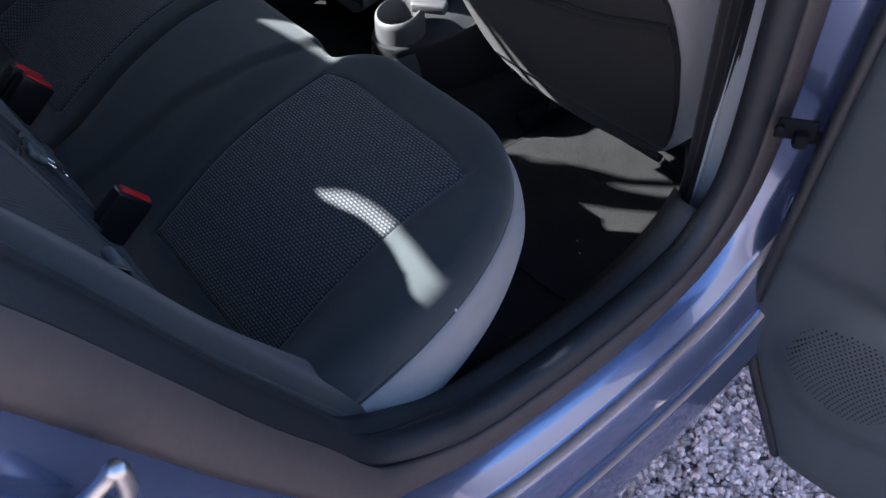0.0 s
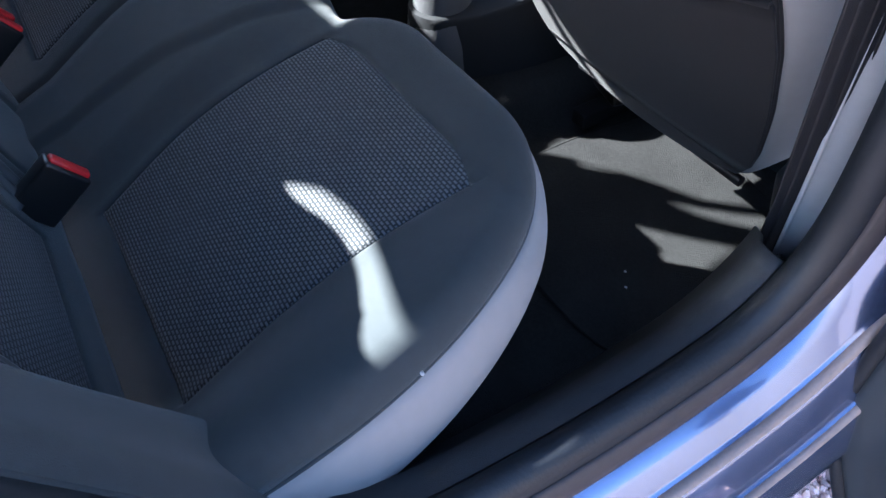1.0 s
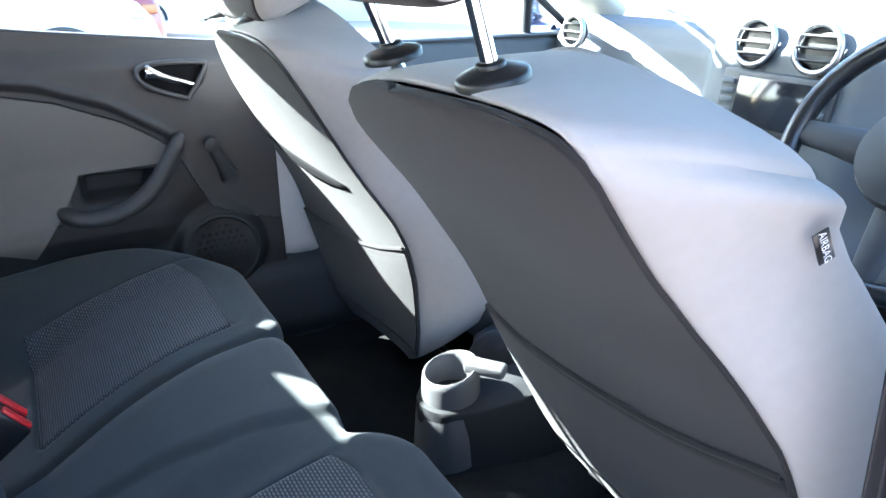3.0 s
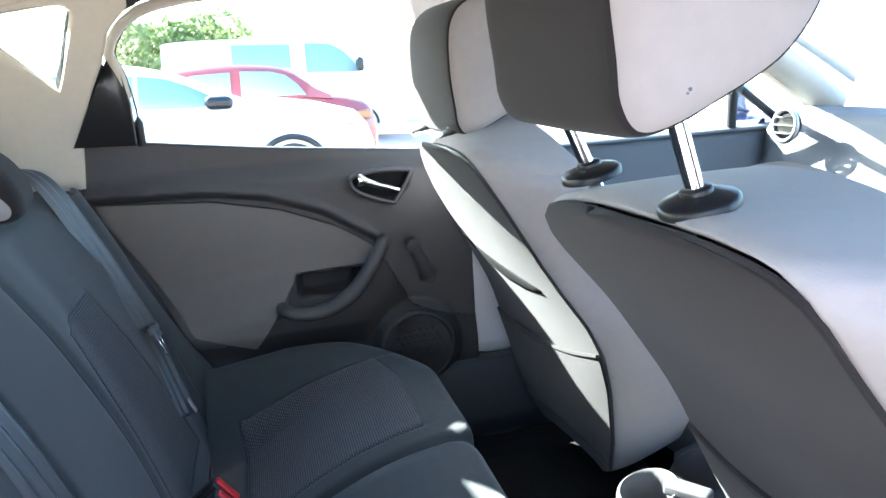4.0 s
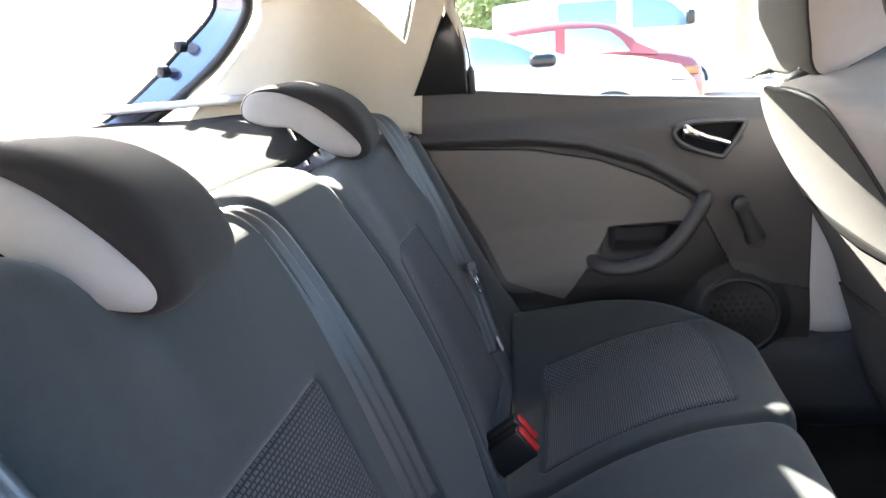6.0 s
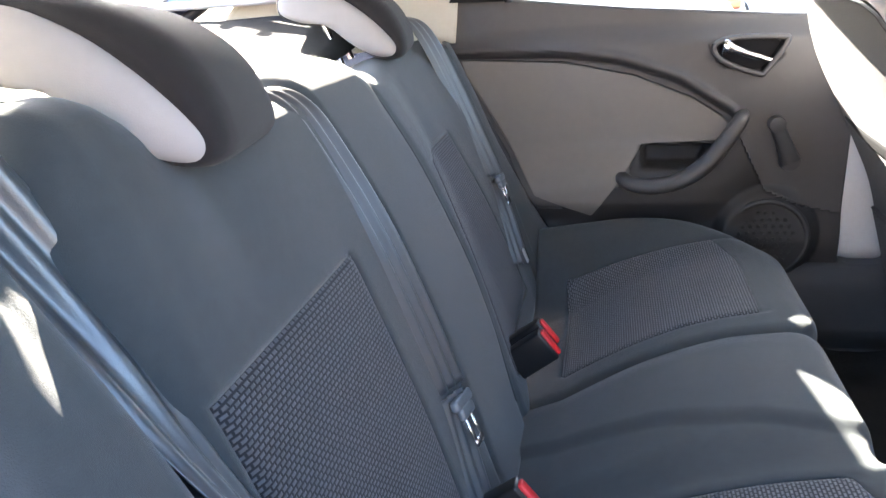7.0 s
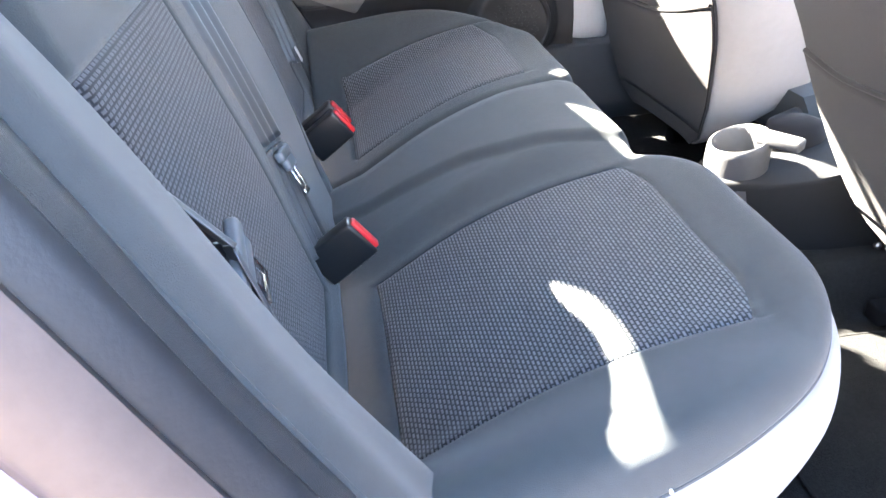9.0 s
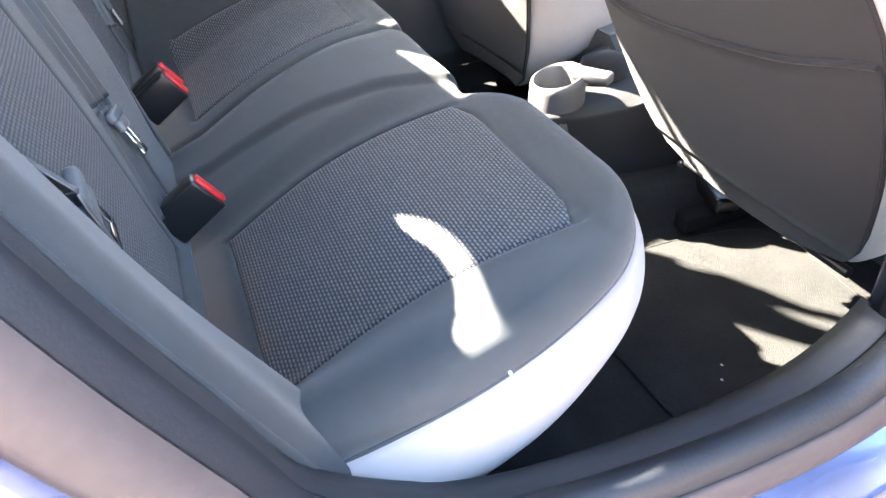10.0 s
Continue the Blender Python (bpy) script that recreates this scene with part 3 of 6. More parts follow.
rear_back = rear_cushion
part("backrest_cover", compact(BV, back_faces(0)), CLOTH, rear_back, "plain charcoal cloth cover", solid=0.004)
part("woven_insert", compact(BV, back_faces(1)), SHADED_BACK_WEAVE, rear_back, "woven dark cloth with pale stitches", solid=0.004)
part("woven_insert", compact(BV, back_faces(2)), SHADED_BACK_WEAVE, rear_back, "woven dark cloth with pale stitches", solid=0.004)
part("split_piping", tube([back_pt(curve_table(SPLIT, z), z) + Vector((0, 0.002, 0)) for z in steps(0.5, 1.0, 24)], 0.004, 8), CLOTH, rear_back)


# side bolsters between backrest and door openings
CREST = [(0.40, 0.24), (0.55, 0.165), (0.65, 0.104), (0.70, 0.074), (0.75, 0.050), (0.80, 0.028), (0.85, 0.004), (0.90, -0.022), (0.95, -0.053), (1.0, -0.085), (1.05, -0.12), (1.15, -0.17)]
CREASE = [(0.40, 0.26), (0.55, 0.158), (0.65, 0.106), (0.70, 0.080), (0.75, 0.055), (0.80, 0.032), (0.85, 0.009), (0.90, -0.016), (0.95, -0.040), (1.05, -0.078), (1.15, -0.10)]


def side_bolster(side):
    """The near one bulges between the backrest and the trim, with a soft ridge before its outer seam."""
    def near(u, v):
        z = 0.44 + 0.66 * v
        y = curve_table([(0.0, back_y(z) - 0.045), (0.15, back_y(z) - 0.036), (0.27, curve_table(CREST, z) - 0.022), (0.38, curve_table(CREST, z) - 0.002), (0.50, curve_table(CREST, z) + 0.003), (0.70, curve_table(CREASE, z) + 0.006),
                         (0.88, curve_table(CREASE, z) + 0.013), (0.95, curve_table(CREASE, z) + 0.010), (1.0, curve_table(CREASE, z) - 0.004)], u)
        return 0.530 + 0.140 * u, y, z

    def far(u, v):
        z = 0.44 + 0.54 * v
        ys = lerp_table([(0.44, 0.145), (0.52, 0.098), (0.66, 0.020), (0.793, -0.052), (0.91, -0.118), (0.98, -0.135)], z)
        y0 = back_y(z) + 0.012 + far_set(-0.6, z)
        y1 = max(ys - 0.003, y0 - 0.02)
        return -(0.560 + 0.135 * u), y0 + (y1 - y0) * smooth(u * 1.05) + 0.014 * math.sin(math.pi * min(1, u * 1.1)), z
    return grid(near if side > 0 else far, steps(0, 1, 24), steps(0, 1, 40))


for s in (1, -1):
    bol = thing("side_bolster", (0.6 * s, 0.05, 0.45), "charcoal padded side bolster beside the rear backrest", "seat bolster", "rear side bolsters")
    V, F = side_bolster(s)
    part("padding", (V, F), CLOTH, bol, solid=0.006)
    part("piping", tube(V[24::25], 0.004, 8), CLOTH, bol, "dark cloth piping along the edge")
    if s < 0:
        part("inner_seam", tube([Vector(p) + Vector((0, 0.002, 0)) for p in V[3::25]], 0.002, 6), CLOTH, bol)


# ---- headrests ----
def gusset_block(outline, x0, x1, inset, thing_ob, strip_mat, end_mat, strip_name, end_name, end=None, skew=(0, 0)):
    """A padded block: a side outline in (y, z) carried across x, with rounded shoulders and end panels of their own cloth."""
    P = [Vector((0, p[0], p[1])) for p in outline]
    c = sum(P, Vector()) / len(P)
    w = x1 - x0
    rings = []
    for f, k in ((0.0, 0.10), (0.03, 0.045), (0.09, 0.012), (0.2, 0.0), (0.5, -0.015), (0.8, 0.0), (0.91, 0.012), (0.97, 0.045), (1.0, 0.10)):
        if end:
            q = min(1.0, k * 10) if k > 0 else 0.0
            rings.append([Vector((x0 + w * f, w * (f - 1) * skew[0], w * (f - 1) * skew[1])) + p.lerp(Vector((0, *e)), q) for p, e in zip(P, end)])
        else:
            rings.append([Vector((x0 + w * f, 0, 0)) + c + (p - c) * (1 - k * inset) for p in P])
    n = len(P)
    part(strip_name, loft(rings, False), strip_mat, thing_ob, solid=0.002)
    for sgn, ring in ((-1, rings[0]), (1, rings[-1])):
        rr = []
        for q, bulge in ((0.0, 0.0), (0.06, 0.006), (0.2, 0.011), (0.5, 0.015), (0.97, 0.016)):
            mid = sum(ring, Vector()) / len(ring)
            rr.append([p + (mid - p) * q + Vector((sgn * bulge, 0, 0)) for p in ring])
        part(end_name, loft(rr), end_mat, thing_ob, "pale grey cloth end panel")


REAR_HEAD = [(p.y, p.z) for p in spline([(0, -0.262, 1.060), (0, -0.262, 1.088), (0, -0.235, 1.106), (0, -0.185, 1.108), (0, -0.13, 1.094), (0, -0.085, 1.065), (0, -0.062, 1.025), (0, -0.060, 0.995),
                                          (0, -0.080, 0.984), (0, -0.110, 0.990), (0, -0.143, 1.012), (0, -0.182, 1.040), (0, -0.228, 1.046)], 4, True)]


REAR_END = [(p.y, p.z) for p in spline([(0, -0.258, 1.064), (0, -0.256, 1.088), (0, -0.235, 1.102), (0, -0.195, 1.098), (0, -0.150, 1.078), (0, -0.112, 1.050), (0, -0.083, 1.021), (0, -0.073, 1.003),
                                         (0, -0.083, 0.991), (0, -0.112, 0.994), (0, -0.145, 1.013), (0, -0.183, 1.042), (0, -0.226, 1.049)], 4, True)]


def rear_headrest(x0, x1, dy, dz, skew):
    t = thing("rear_headrest", ((x0 + x1) / 2, -0.16, 1.02), "dark low rear headrest with pale grey ends on steel posts", "headrest", "rear headrests")
    gusset_block([(y + dy, z + dz) for y, z in REAR_HEAD], x0, x1, 1.2, t, PANEL_CLOTH, PALE_CLOTH, "pad", "end_panel", [(y + dy, z + dz) for y, z in REAR_END], skew)
    for x in (x0 + 0.05, x1 - 0.05):
        part("post", tube([(x, -0.175 + dy + (x - x1) * skew[0], 0.98), (x, -0.205 + dy + (x - x1) * skew[0], 1.07)], 0.006, 12), CHROME, t, "bright steel post")
    return t


rear_headrest(-0.470, -0.266, -0.047, 0.004, (0.18, 0.0))
rear_headrest(0.205, 0.412, 0.011, 0.004, (0.28, 0.075))

# ---- front seats ----


def front_seat(c, pocket_open, lean, head_drop, head_fore, yaw):
    LEAN = Vector((0, -math.sin(lean), math.cos(lean)))
    FORE = Vector((0, math.cos(lean), math.sin(lean)))
    base = Vector((c, 0.805, 0.486)) if c > 0 else Vector((c - 0.008, 0.808, 0.456))
    t = thing("bucket_seat", (c, 0.95, 0.30), "front seat with dark rear panel, map pocket and pale grey sides", "car seat", "front seats")
    # half widths over the height, outer shoulder and inner shoulder
    if c > 0:
        right = [(-0.03, 0.100), (0.0, 0.180), (0.04, 0.205), (0.137, 0.220), (0.23, 0.2285), (0.327, 0.224), (0.39, 0.212), (0.464, 0.190), (0.53, 0.187), (0.58, 0.193), (0.62, 0.199), (0.640, 0.196), (0.652, 0.184), (0.659, 0.164), (0.664, 0.130), (0.667, 0.080), (0.668, 0.004)]
        left = [(-0.03, 0.095), (0.0, 0.160), (0.05, 0.204), (0.10, 0.232), (0.15, 0.246), (0.30, 0.255), (0.42, 0.250), (0.50, 0.238), (0.556, 0.222), (0.594, 0.200), (0.63, 0.160), (0.648, 0.124), (0.659, 0.082), (0.666, 0.040), (0.668, 0.004)]
    else:
        right = [(-0.035, 0.080), (0.0, 0.125), (0.08, 0.168), (0.15, 0.190), (0.20, 0.205), (0.27, 0.217), (0.33, 0.214), (0.39, 0.185), (0.44, 0.172), (0.49, 0.177), (0.566, 0.190), (0.62, 0.190), (0.644, 0.180), (0.658, 0.155), (0.666, 0.100), (0.668, 0.004)]
        left = [(-0.035, 0.150), (0.0, 0.200), (0.08, 0.222), (0.20, 0.240), (0.33, 0.238), (0.42, 0.222), (0.50, 0.195), (0.547, 0.168), (0.60, 0.120), (0.635, 0.080), (0.655, 0.045), (0.668, 0.004)]

    def half(s, h):
        return lerp_table(right if s > 0 else left, h)

    def crest(x):
        """The height of the panel's upper rim at x."""
        t = right if x > 0 else left
        k = max(range(len(t)), key=lambda i: t[i][1] if t[i][0] > 0.5 else 0)
        return lerp_table([(w, h) for h, w in t[:k - 1:-1]], abs(x))

    edge = [(0.0, 0.0), (0.12, 0.030), (0.30, 0.052), (0.45, 0.045), (0.58, 0.022), (0.66, 0.010)] if c > 0 else [(-0.04, -0.053), (0.0, -0.046), (0.08, -0.026), (0.16, -0.003), (0.24, 0.017), (0.30, 0.025), (0.45, 0.023), (0.58, 0.011), (0.66, 0.005)]

    def rise(x, h):
        """The top edge climbs a little to one side."""
        return 0.05 * x * smooth((h - 0.5) / 0.15) if c > 0 else 0.0

    def rear(xn, h, lift=0.0):
        a = half(xn, h)
        d = curve_table(edge, h) * (0.80 + 0.20 * abs(xn) ** 2.6) - 0.004 * (1 - xn * xn) - lift
        return base + Vector((xn * a, 0, 0)) + LEAN * (h + rise(xn * a, h)) + FORE * d

    hs = [-0.03, -0.025, -0.015, 0, 0.01, 0.03, *steps(0.06, 0.56, 30), 0.575, 0.59, 0.60, 0.61, 0.62, 0.63, 0.637, 0.644, 0.648, 0.652, 0.655, 0.658, 0.661, 0.663, 0.665, 0.666, 0.667, 0.6675, 0.668]
    xs = [math.sin(k / 20 * math.pi / 2) for k in range(-20, 21)]
    part("rear_panel", grid(lambda u, v: rear(u, v, 0.004), xs, hs), PANEL_CLOTH, t, "dark brown-grey cloth rear panel", solid=0.004)

    def fall(k):
        return smooth((k - 0.05) / 0.45)

    # pale shell: from the panel's rim round the sides and over the top to the front
    def shell(u, h):
        """u: -1 (left rim) to 1 (right rim) going round the front."""
        s = -1 if u < 0 else 1
        a = half(s, h)
        k = 1 - abs(u)
        d0 = curve_table(edge, h)
        full = (0.052 if s * c < 0 else 0.044) * (1 - smooth((h - 0.60) / 0.066))
        wide = full * math.sin(math.pi * min(1, k * 2.2) * 0.5) if k < 0.45 else full
        depth = d0 + (0.145 - d0) * smooth(min(1, k / 0.5))
        x = s * (a + wide) if k < 0.5 else s * (a + full) * (1 - (k - 0.5) / 0.5)
        if k > 0.5:
            depth += 0.012 * math.sin(math.pi * (k - 0.5) / 0.5) - 0.03 * (k - 0.5)
        xa = a + wide if k < 0.5 else a + full
        top = -fall(k) * (0.050 + 0.068 * smooth((xa - 0.05) / 0.13)) * smooth((h - 0.44) / 0.22)
        return base + Vector((x, 0, 0)) + LEAN * (h + top + rise(x, h)) + FORE * depth
    us = steps(-1, 1, 64)
    rim_h = 0.630

    def cap(v, k):
        """The padded top, from the panel's upper rim (k 0) to the front (k 1)."""
        left, right = shell(-(1 - k), rim_h), shell(1 - k, rim_h)
        crown = crest(v * half(v, rim_h)) - rim_h + (0.046 if c > 0 else 0.060) * fall(k) * (1 - v * v) ** 1.6 * smooth((1 - k) / 0.35)
        return left.lerp(right, 0.5 + 0.5 * v) + LEAN * crown
    part("side_shell", merge(grid(shell, us, [h for h in hs if h <= rim_h]), grid(cap, xs, steps(0, 1, 32))), PALE_CLOTH, t, "pale grey cloth sides and top", solid=0.004, fix=True)
    # map pocket
    def pocket_h(xn):
        x = xn * half(xn, 0.24)
        return curve_table([(-0.31, 0.240), (-0.17, 0.228), (-0.02, 0.247), (0.115, 0.267), (0.22, 0.295)] if c > 0 else [(-0.26, 0.212), (-0.15, 0.217), (0.04, 0.230), (0.13, 0.25), (0.22, 0.278)], x)

    part("map_pocket", grid(lambda u, v: rear(u * 0.998, 0.015 + (pocket_h(u) - 0.015) * v, 0.006 + (pocket_open * (1 - u * u)) * math.sin(math.pi * min(1, v * 0.94)) ** 1.3 + 0.003 * v), xs, steps(0, 1, 14)), PANEL_CLOTH, t, "dark cloth map pocket", solid=0.003)
    part("pocket_piping", tube([rear(u * 0.985, pocket_h(u), 0.009 + pocket_open * (1 - u * u) * 0.12) for u in xs], 0.0036, 8), PANEL_CLOTH, t)
    if c < 0:
        # a black lens laid on the panel as the shadow in the fold
        lens = [(-0.205, 0.408, 0.414), (-0.16, 0.384, 0.409), (-0.10, 0.366, 0.402), (-0.03, 0.355, 0.395), (0.04, 0.356, 0.389), (0.09, 0.364, 0.384), (0.118, 0.374, 0.379)]
        part("upper_pocket_shade", grid(lambda u, v: rear(lens[u][0] / half(lens[u][0], 0.38), lens[u][1] + (lens[u][2] - lens[u][1]) * v, 0.0065 - 0.001 * math.cos(v * 6)), list(range(len(lens))), steps(0, 1, 4)), PIT, t, "black sheet standing for the shade in the upper pocket's opening", solid=0.002)
    part("panel_piping", tube([rear(-1, h, 0.002) for h in hs[2:-4]] + [rear(1, h, 0.002) for h in hs[-5:1:-1]], 0.0022 if c > 0 else 0.003, 6), PANEL_CLOTH if c > 0 else PLASTIC, t)
    # seat base
    part("seat_base", loft([[(c + sx * w, y, z) for sx, y, z in ((-1, 0.88, z0), (1, 0.88, z0), (1, 1.33, z1), (-1, 1.33, z1))] for w, z0, z1 in ((0.20, 0.455, 0.42), (0.24, 0.47, 0.47), (0.25, 0.52, 0.55), (0.23, 0.54, 0.60))]), CLOTH, t, "dark cloth seat base")
    part("frame_bar", tube([base + Vector((x, 0.016, -0.024)) for x in (-0.13, -0.12, 0.0, 0.17, 0.18)], 0.007, 10), COLLAR, t, "black steel cross bar")
    for sx in (-0.19, 0.19):
        part("slide_rail", merge(rounded_block((c + sx, 1.12, 0.295), XYZ, (0.035, 0.46, 0.03), 0.004), rounded_block((c + sx, 1.16, 0.320), XYZ, (0.045, 0.30, 0.02), 0.004)), PIT, t, "black steel slide rail")
    part("rail_bracket", merge(rounded_block((c - 0.235, 0.985, 0.325), ((1, -0.25, 0), (0.25, 1, 0), (0, 0, 1)), (0.15, 0.045, 0.030), 0.006, 2), rounded_block((c - 0.30, 0.985, 0.36), XYZ, (0.030, 0.035, 0.06), 0.006, 2)), SMOOTH_BLACK, t, "glossy black steel bracket of the slide rail")
    part("bracket_bolt", merge(*[disc((c - 0.295 + 0.012 * k, 0.962 - 0.004 * k, 0.345 - 0.020 * k), (0.2, -1, 0.4), 0.0065, 0.005, 14, 0.002) for k in (0, 1)]), DULL_METAL, t, "bright bracket bolt heads")
    part("recliner_cover", rounded_block((c + 0.225, 0.905, 0.475), ((1, 0, 0), (0, 1, 0.3), (0, -0.3, 1)), (0.03, 0.14, 0.10), 0.012, 3), PLASTIC, t)
    if c > 0:
        # small cloth tag sewn into the side seam
        u, n = -LEAN, Vector((0.92, -0.40, 0.1))
        n = (n - u * n.dot(u)).normalized()
        v = n.cross(u)
        p = Vector((0.6035, 0.645, 0.958)) - u * 0.022
        tag = part("seam_tag", rounded_block(p, (u, v, n), (0.027, 0.012, 0.0016), 0.0005, 1), SMOOTH_BLACK, t, "black cloth tag with white letters")
        txt = bpy.data.curves.new("letters", "FONT")
        txt.body = "AIRBAG"
        txt.size = 0.0077
        txt.align_x = txt.align_y = "CENTER"
        txt.materials.append(WHITE_PAINT)
        lt = new("letters", txt)
        lt.parent = tag
        m = Matrix((u, v, n)).transposed().to_4x4()
        m.translation = p + n * 0.0013
        lt.matrix_local = m
    # headrest
    head = thing("front_headrest", (c, 0.47, 1.08), "front headrest, dark rear face and pale ends, on chrome posts", "headrest", "front headrests")
    top = base + LEAN * 0.642 + FORE * 0.045
    shift = Vector((0, top.y - 0.503 + head_fore, top.z - 1.054 - head_drop))
    prof = [(p.y + shift.y, p.z + shift.z) for p in spline([(0, 0.399, 1.139), (0, 0.396, 1.165), (0, 0.390, 1.22), (0, 0.393, 1.29), (0, 0.418, 1.325), (0, 0.46, 1.332), (0, 0.505, 1.315), (0, 0.532, 1.27), (0, 0.537, 1.215), (0, 0.531, 1.188), (0, 0.506, 1.159), (0, 0.462, 1.136), (0, 0.431, 1.123), (0, 0.410, 1.122)], 4, True)]
    gusset_block(prof, c - 0.100, c + 0.106, 0.4, head, PANEL_CLOTH, PALE_CLOTH, "pad", "end_panel")
    for x in ((c - 0.082, c + 0.089) if c > 0 else (c - 0.083, c + 0.067)):
        foot = base + Vector((x - c, 0, 0)) + LEAN * (0.663 + rise(x - c, 0.65)) + FORE * (0.045 if x < 0.4 else 0.038)
        up = (shift + Vector((x - 0.002, 0.445, 1.14)) - foot).normalized()
        part("post", tube([foot - up * 0.03, foot + up * 0.10], 0.0062, 14), CHROME, head, "chrome headrest post")
        nrm = (LEAN * 0.90 + FORE * 0.30).normalized()
        if c > 0 and x > c:
            part("scuff", merge(disc((0.4935, 0.444, 1.146), (1, 0, 0.1), 0.0012, 0.0006, 10), disc((0.4935, 0.4425, 1.144), (1, 0, 0.1), 0.0007, 0.0006, 8)), DASH, head, "small dark scuff on the pale cloth")
        if yaw:
            head.rotation_euler.z = t.rotation_euler.z = yaw
        part("collar", merge(disc(foot - nrm * 0.003, nrm, 0.026, 0.007, 32, 0.004), disc(foot + nrm * 0.007, nrm, 0.0105, 0.004, 20, 0.001)), COLLAR, head, "black plastic post collar")
    return t


front_seat(0.357, 0.004, radians(32), 0.003, 0.019, 0.0)
front_seat(-0.357, 0.014, radians(28.5), 0.052, 0.082, radians(4))

# ---- belts and buckles ----


def belt_ribbon(path, width, across, turn=None):
    """A ribbed webbing along a path; its width may turn towards another direction at the lower end."""
    P = spline(path, 8)
    A, B = Vector(across).normalized(), Vector(turn or across).normalized()
    return grid(lambda u, v: P[v] + A.lerp(B, smooth(v / (len(P) - 1))).normalized() * u * width / 2 + Vector((0, 0.0021 * math.cos(u * 9.4), 0.0008 * math.cos(u * 9.4))), steps(-1, 1, 30), list(range(len(P))))


def tongue(t, at, down, face, grip):
    d, n = Vector(down).normalized(), Vector(face)
    n = (n - d * n.dot(d)).normalized()
    s = d.cross(n)
    a = Vector(at)
    part("tongue_grip", merge(rounded_block(a, (s, d, n), (0.054, 0.014, 0.011), 0.004, 3), rounded_block(a + d * 0.012, (s, d, n), (0.040, 0.016, 0.010), 0.004, 3)), grip, t, "grey plastic grip")
    plate = [rounded_block(a + d * 0.032 + s * q, (s, d, n), (0.007, 0.030, 0.0025), 0.0008, 1) for q in (-0.010, 0.010)]
    plate.append(rounded_block(a + d * 0.050, (s, d, n), (0.027, 0.009, 0.0025), 0.0008, 1))
    part("tongue_plate", merge(*plate), CHROME, t, "bright steel tongue plate")


def seat_belt(label, path, across, at, down, lower, turn=None, face=(0, 0.9, 0.4)):
    t = thing("seat_belt", path[0], label, "seat belt", "rear seat belts")
    part("webbing", belt_ribbon(path, 0.052, across, turn), BELT, t, solid=0.0012)
    if lower:
        part("lower_webbing", belt_ribbon(lower, 0.047, turn or across), BELT, t, solid=0.0012)
    tongue(t, at, down, face, GRIP)
    return t


seat_belt("grey-black centre seat belt hanging down the backrest", [(0.154, -0.185, 0.998), (0.153, -0.145, 1.008), (0.151, -0.108, 0.990), (0.149, -0.076, 0.938), (0.151, -0.034, 0.855), (0.151, 0.000, 0.765), (0.151, 0.033, 0.665)],
          (0.94, -0.32, 0.10), (0.152, 0.041, 0.648), (0.22, 0.42, -0.85), [(0.158, 0.033, 0.660), (0.172, 0.048, 0.60), (0.190, 0.070, 0.53)])
far_belt = seat_belt("grey-black seat belt of the far rear seat", [(-0.488, -0.185, 1.045), (-0.492, -0.150, 1.035), (-0.496, -0.122, 1.000), (-0.500, -0.083, 0.915), (-0.502, -0.043, 0.815), (-0.506, -0.012, 0.735)],
                     (0.80, -0.56, 0.16), (-0.508, -0.004, 0.730), (0.10, 0.36, -0.9), [(-0.508, -0.014, 0.725), (-0.500, 0.010, 0.65), (-0.480, 0.038, 0.56)])
part("belt_tag", rounded_block((-0.490, 0.044, 0.575), ((1, 0, 0), (0, 0.36, -0.93), (0, 0.93, 0.36)), (0.012, 0.030, 0.003), 0.001, 1), PILLAR, far_belt, "small pale tag")
seat_belt("grey-black seat belt of the near rear seat", [(0.590, -0.178, 1.16), (0.548, -0.152, 1.06), (0.524, -0.106, 0.955), (0.521, -0.074, 0.90), (0.521, -0.044, 0.845), (0.526, -0.004, 0.795), (0.531, 0.028, 0.757)],
          (0.72, -0.62, -0.30), (0.532, 0.036, 0.746), (-0.50, 0.22, -0.84), [(0.531, 0.028, 0.755), (0.545, 0.055, 0.67), (0.57, 0.09, 0.56)], (0.75, 0.5, 0.25), (0.20, 0.80, 0.50))


def buckle(x, mid, label, twin=False):
    d1 = Vector((0.0, 0.60, -0.80))
    n = Vector((0, 0.80, 0.60))
    c = Vector((x, *mid))
    t = thing("belt_buckle", (x, mid[0] - 0.06, mid[1] - 0.06), label, "belt buckle", "rear belt buckles")
    part("housing", rounded_block(c - n * 0.036, (d1, (1, 0, 0), n), (0.054, 0.024, 0.072), 0.004, 3), SMOOTH_BLACK, t, "black plastic housing")
    part("release_button", rounded_block(c + n * 0.001, (d1, (1, 0, 0), n), (0.047, 0.014, 0.008), 0.003, 2), RED, t, "red release button")
    part("stalk", tube([c - n * 0.07, c - n * 0.10 - Vector((0, 0, 0.02)), c - n * 0.13 - Vector((0, 0, 0.06))], 0.011, 10, 0.5), BELT, t)


buckle(0.192, (0.123, 0.552), "black belt buckle with a red button by the near seat")
buckle(-0.202, (0.112, 0.556), "black belt buckle with a red button, one of a pair")
buckle(-0.172, (0.116, 0.552), "black belt buckle with a red button, one of a pair")

# ---- console with cup holder ----
console = thing("centre_console", (-0.02, 0.85, 0.35), "dark grey console end with a round cup holder", "centre console")
CUP = Vector((-0.042, 0.742, 0.512))


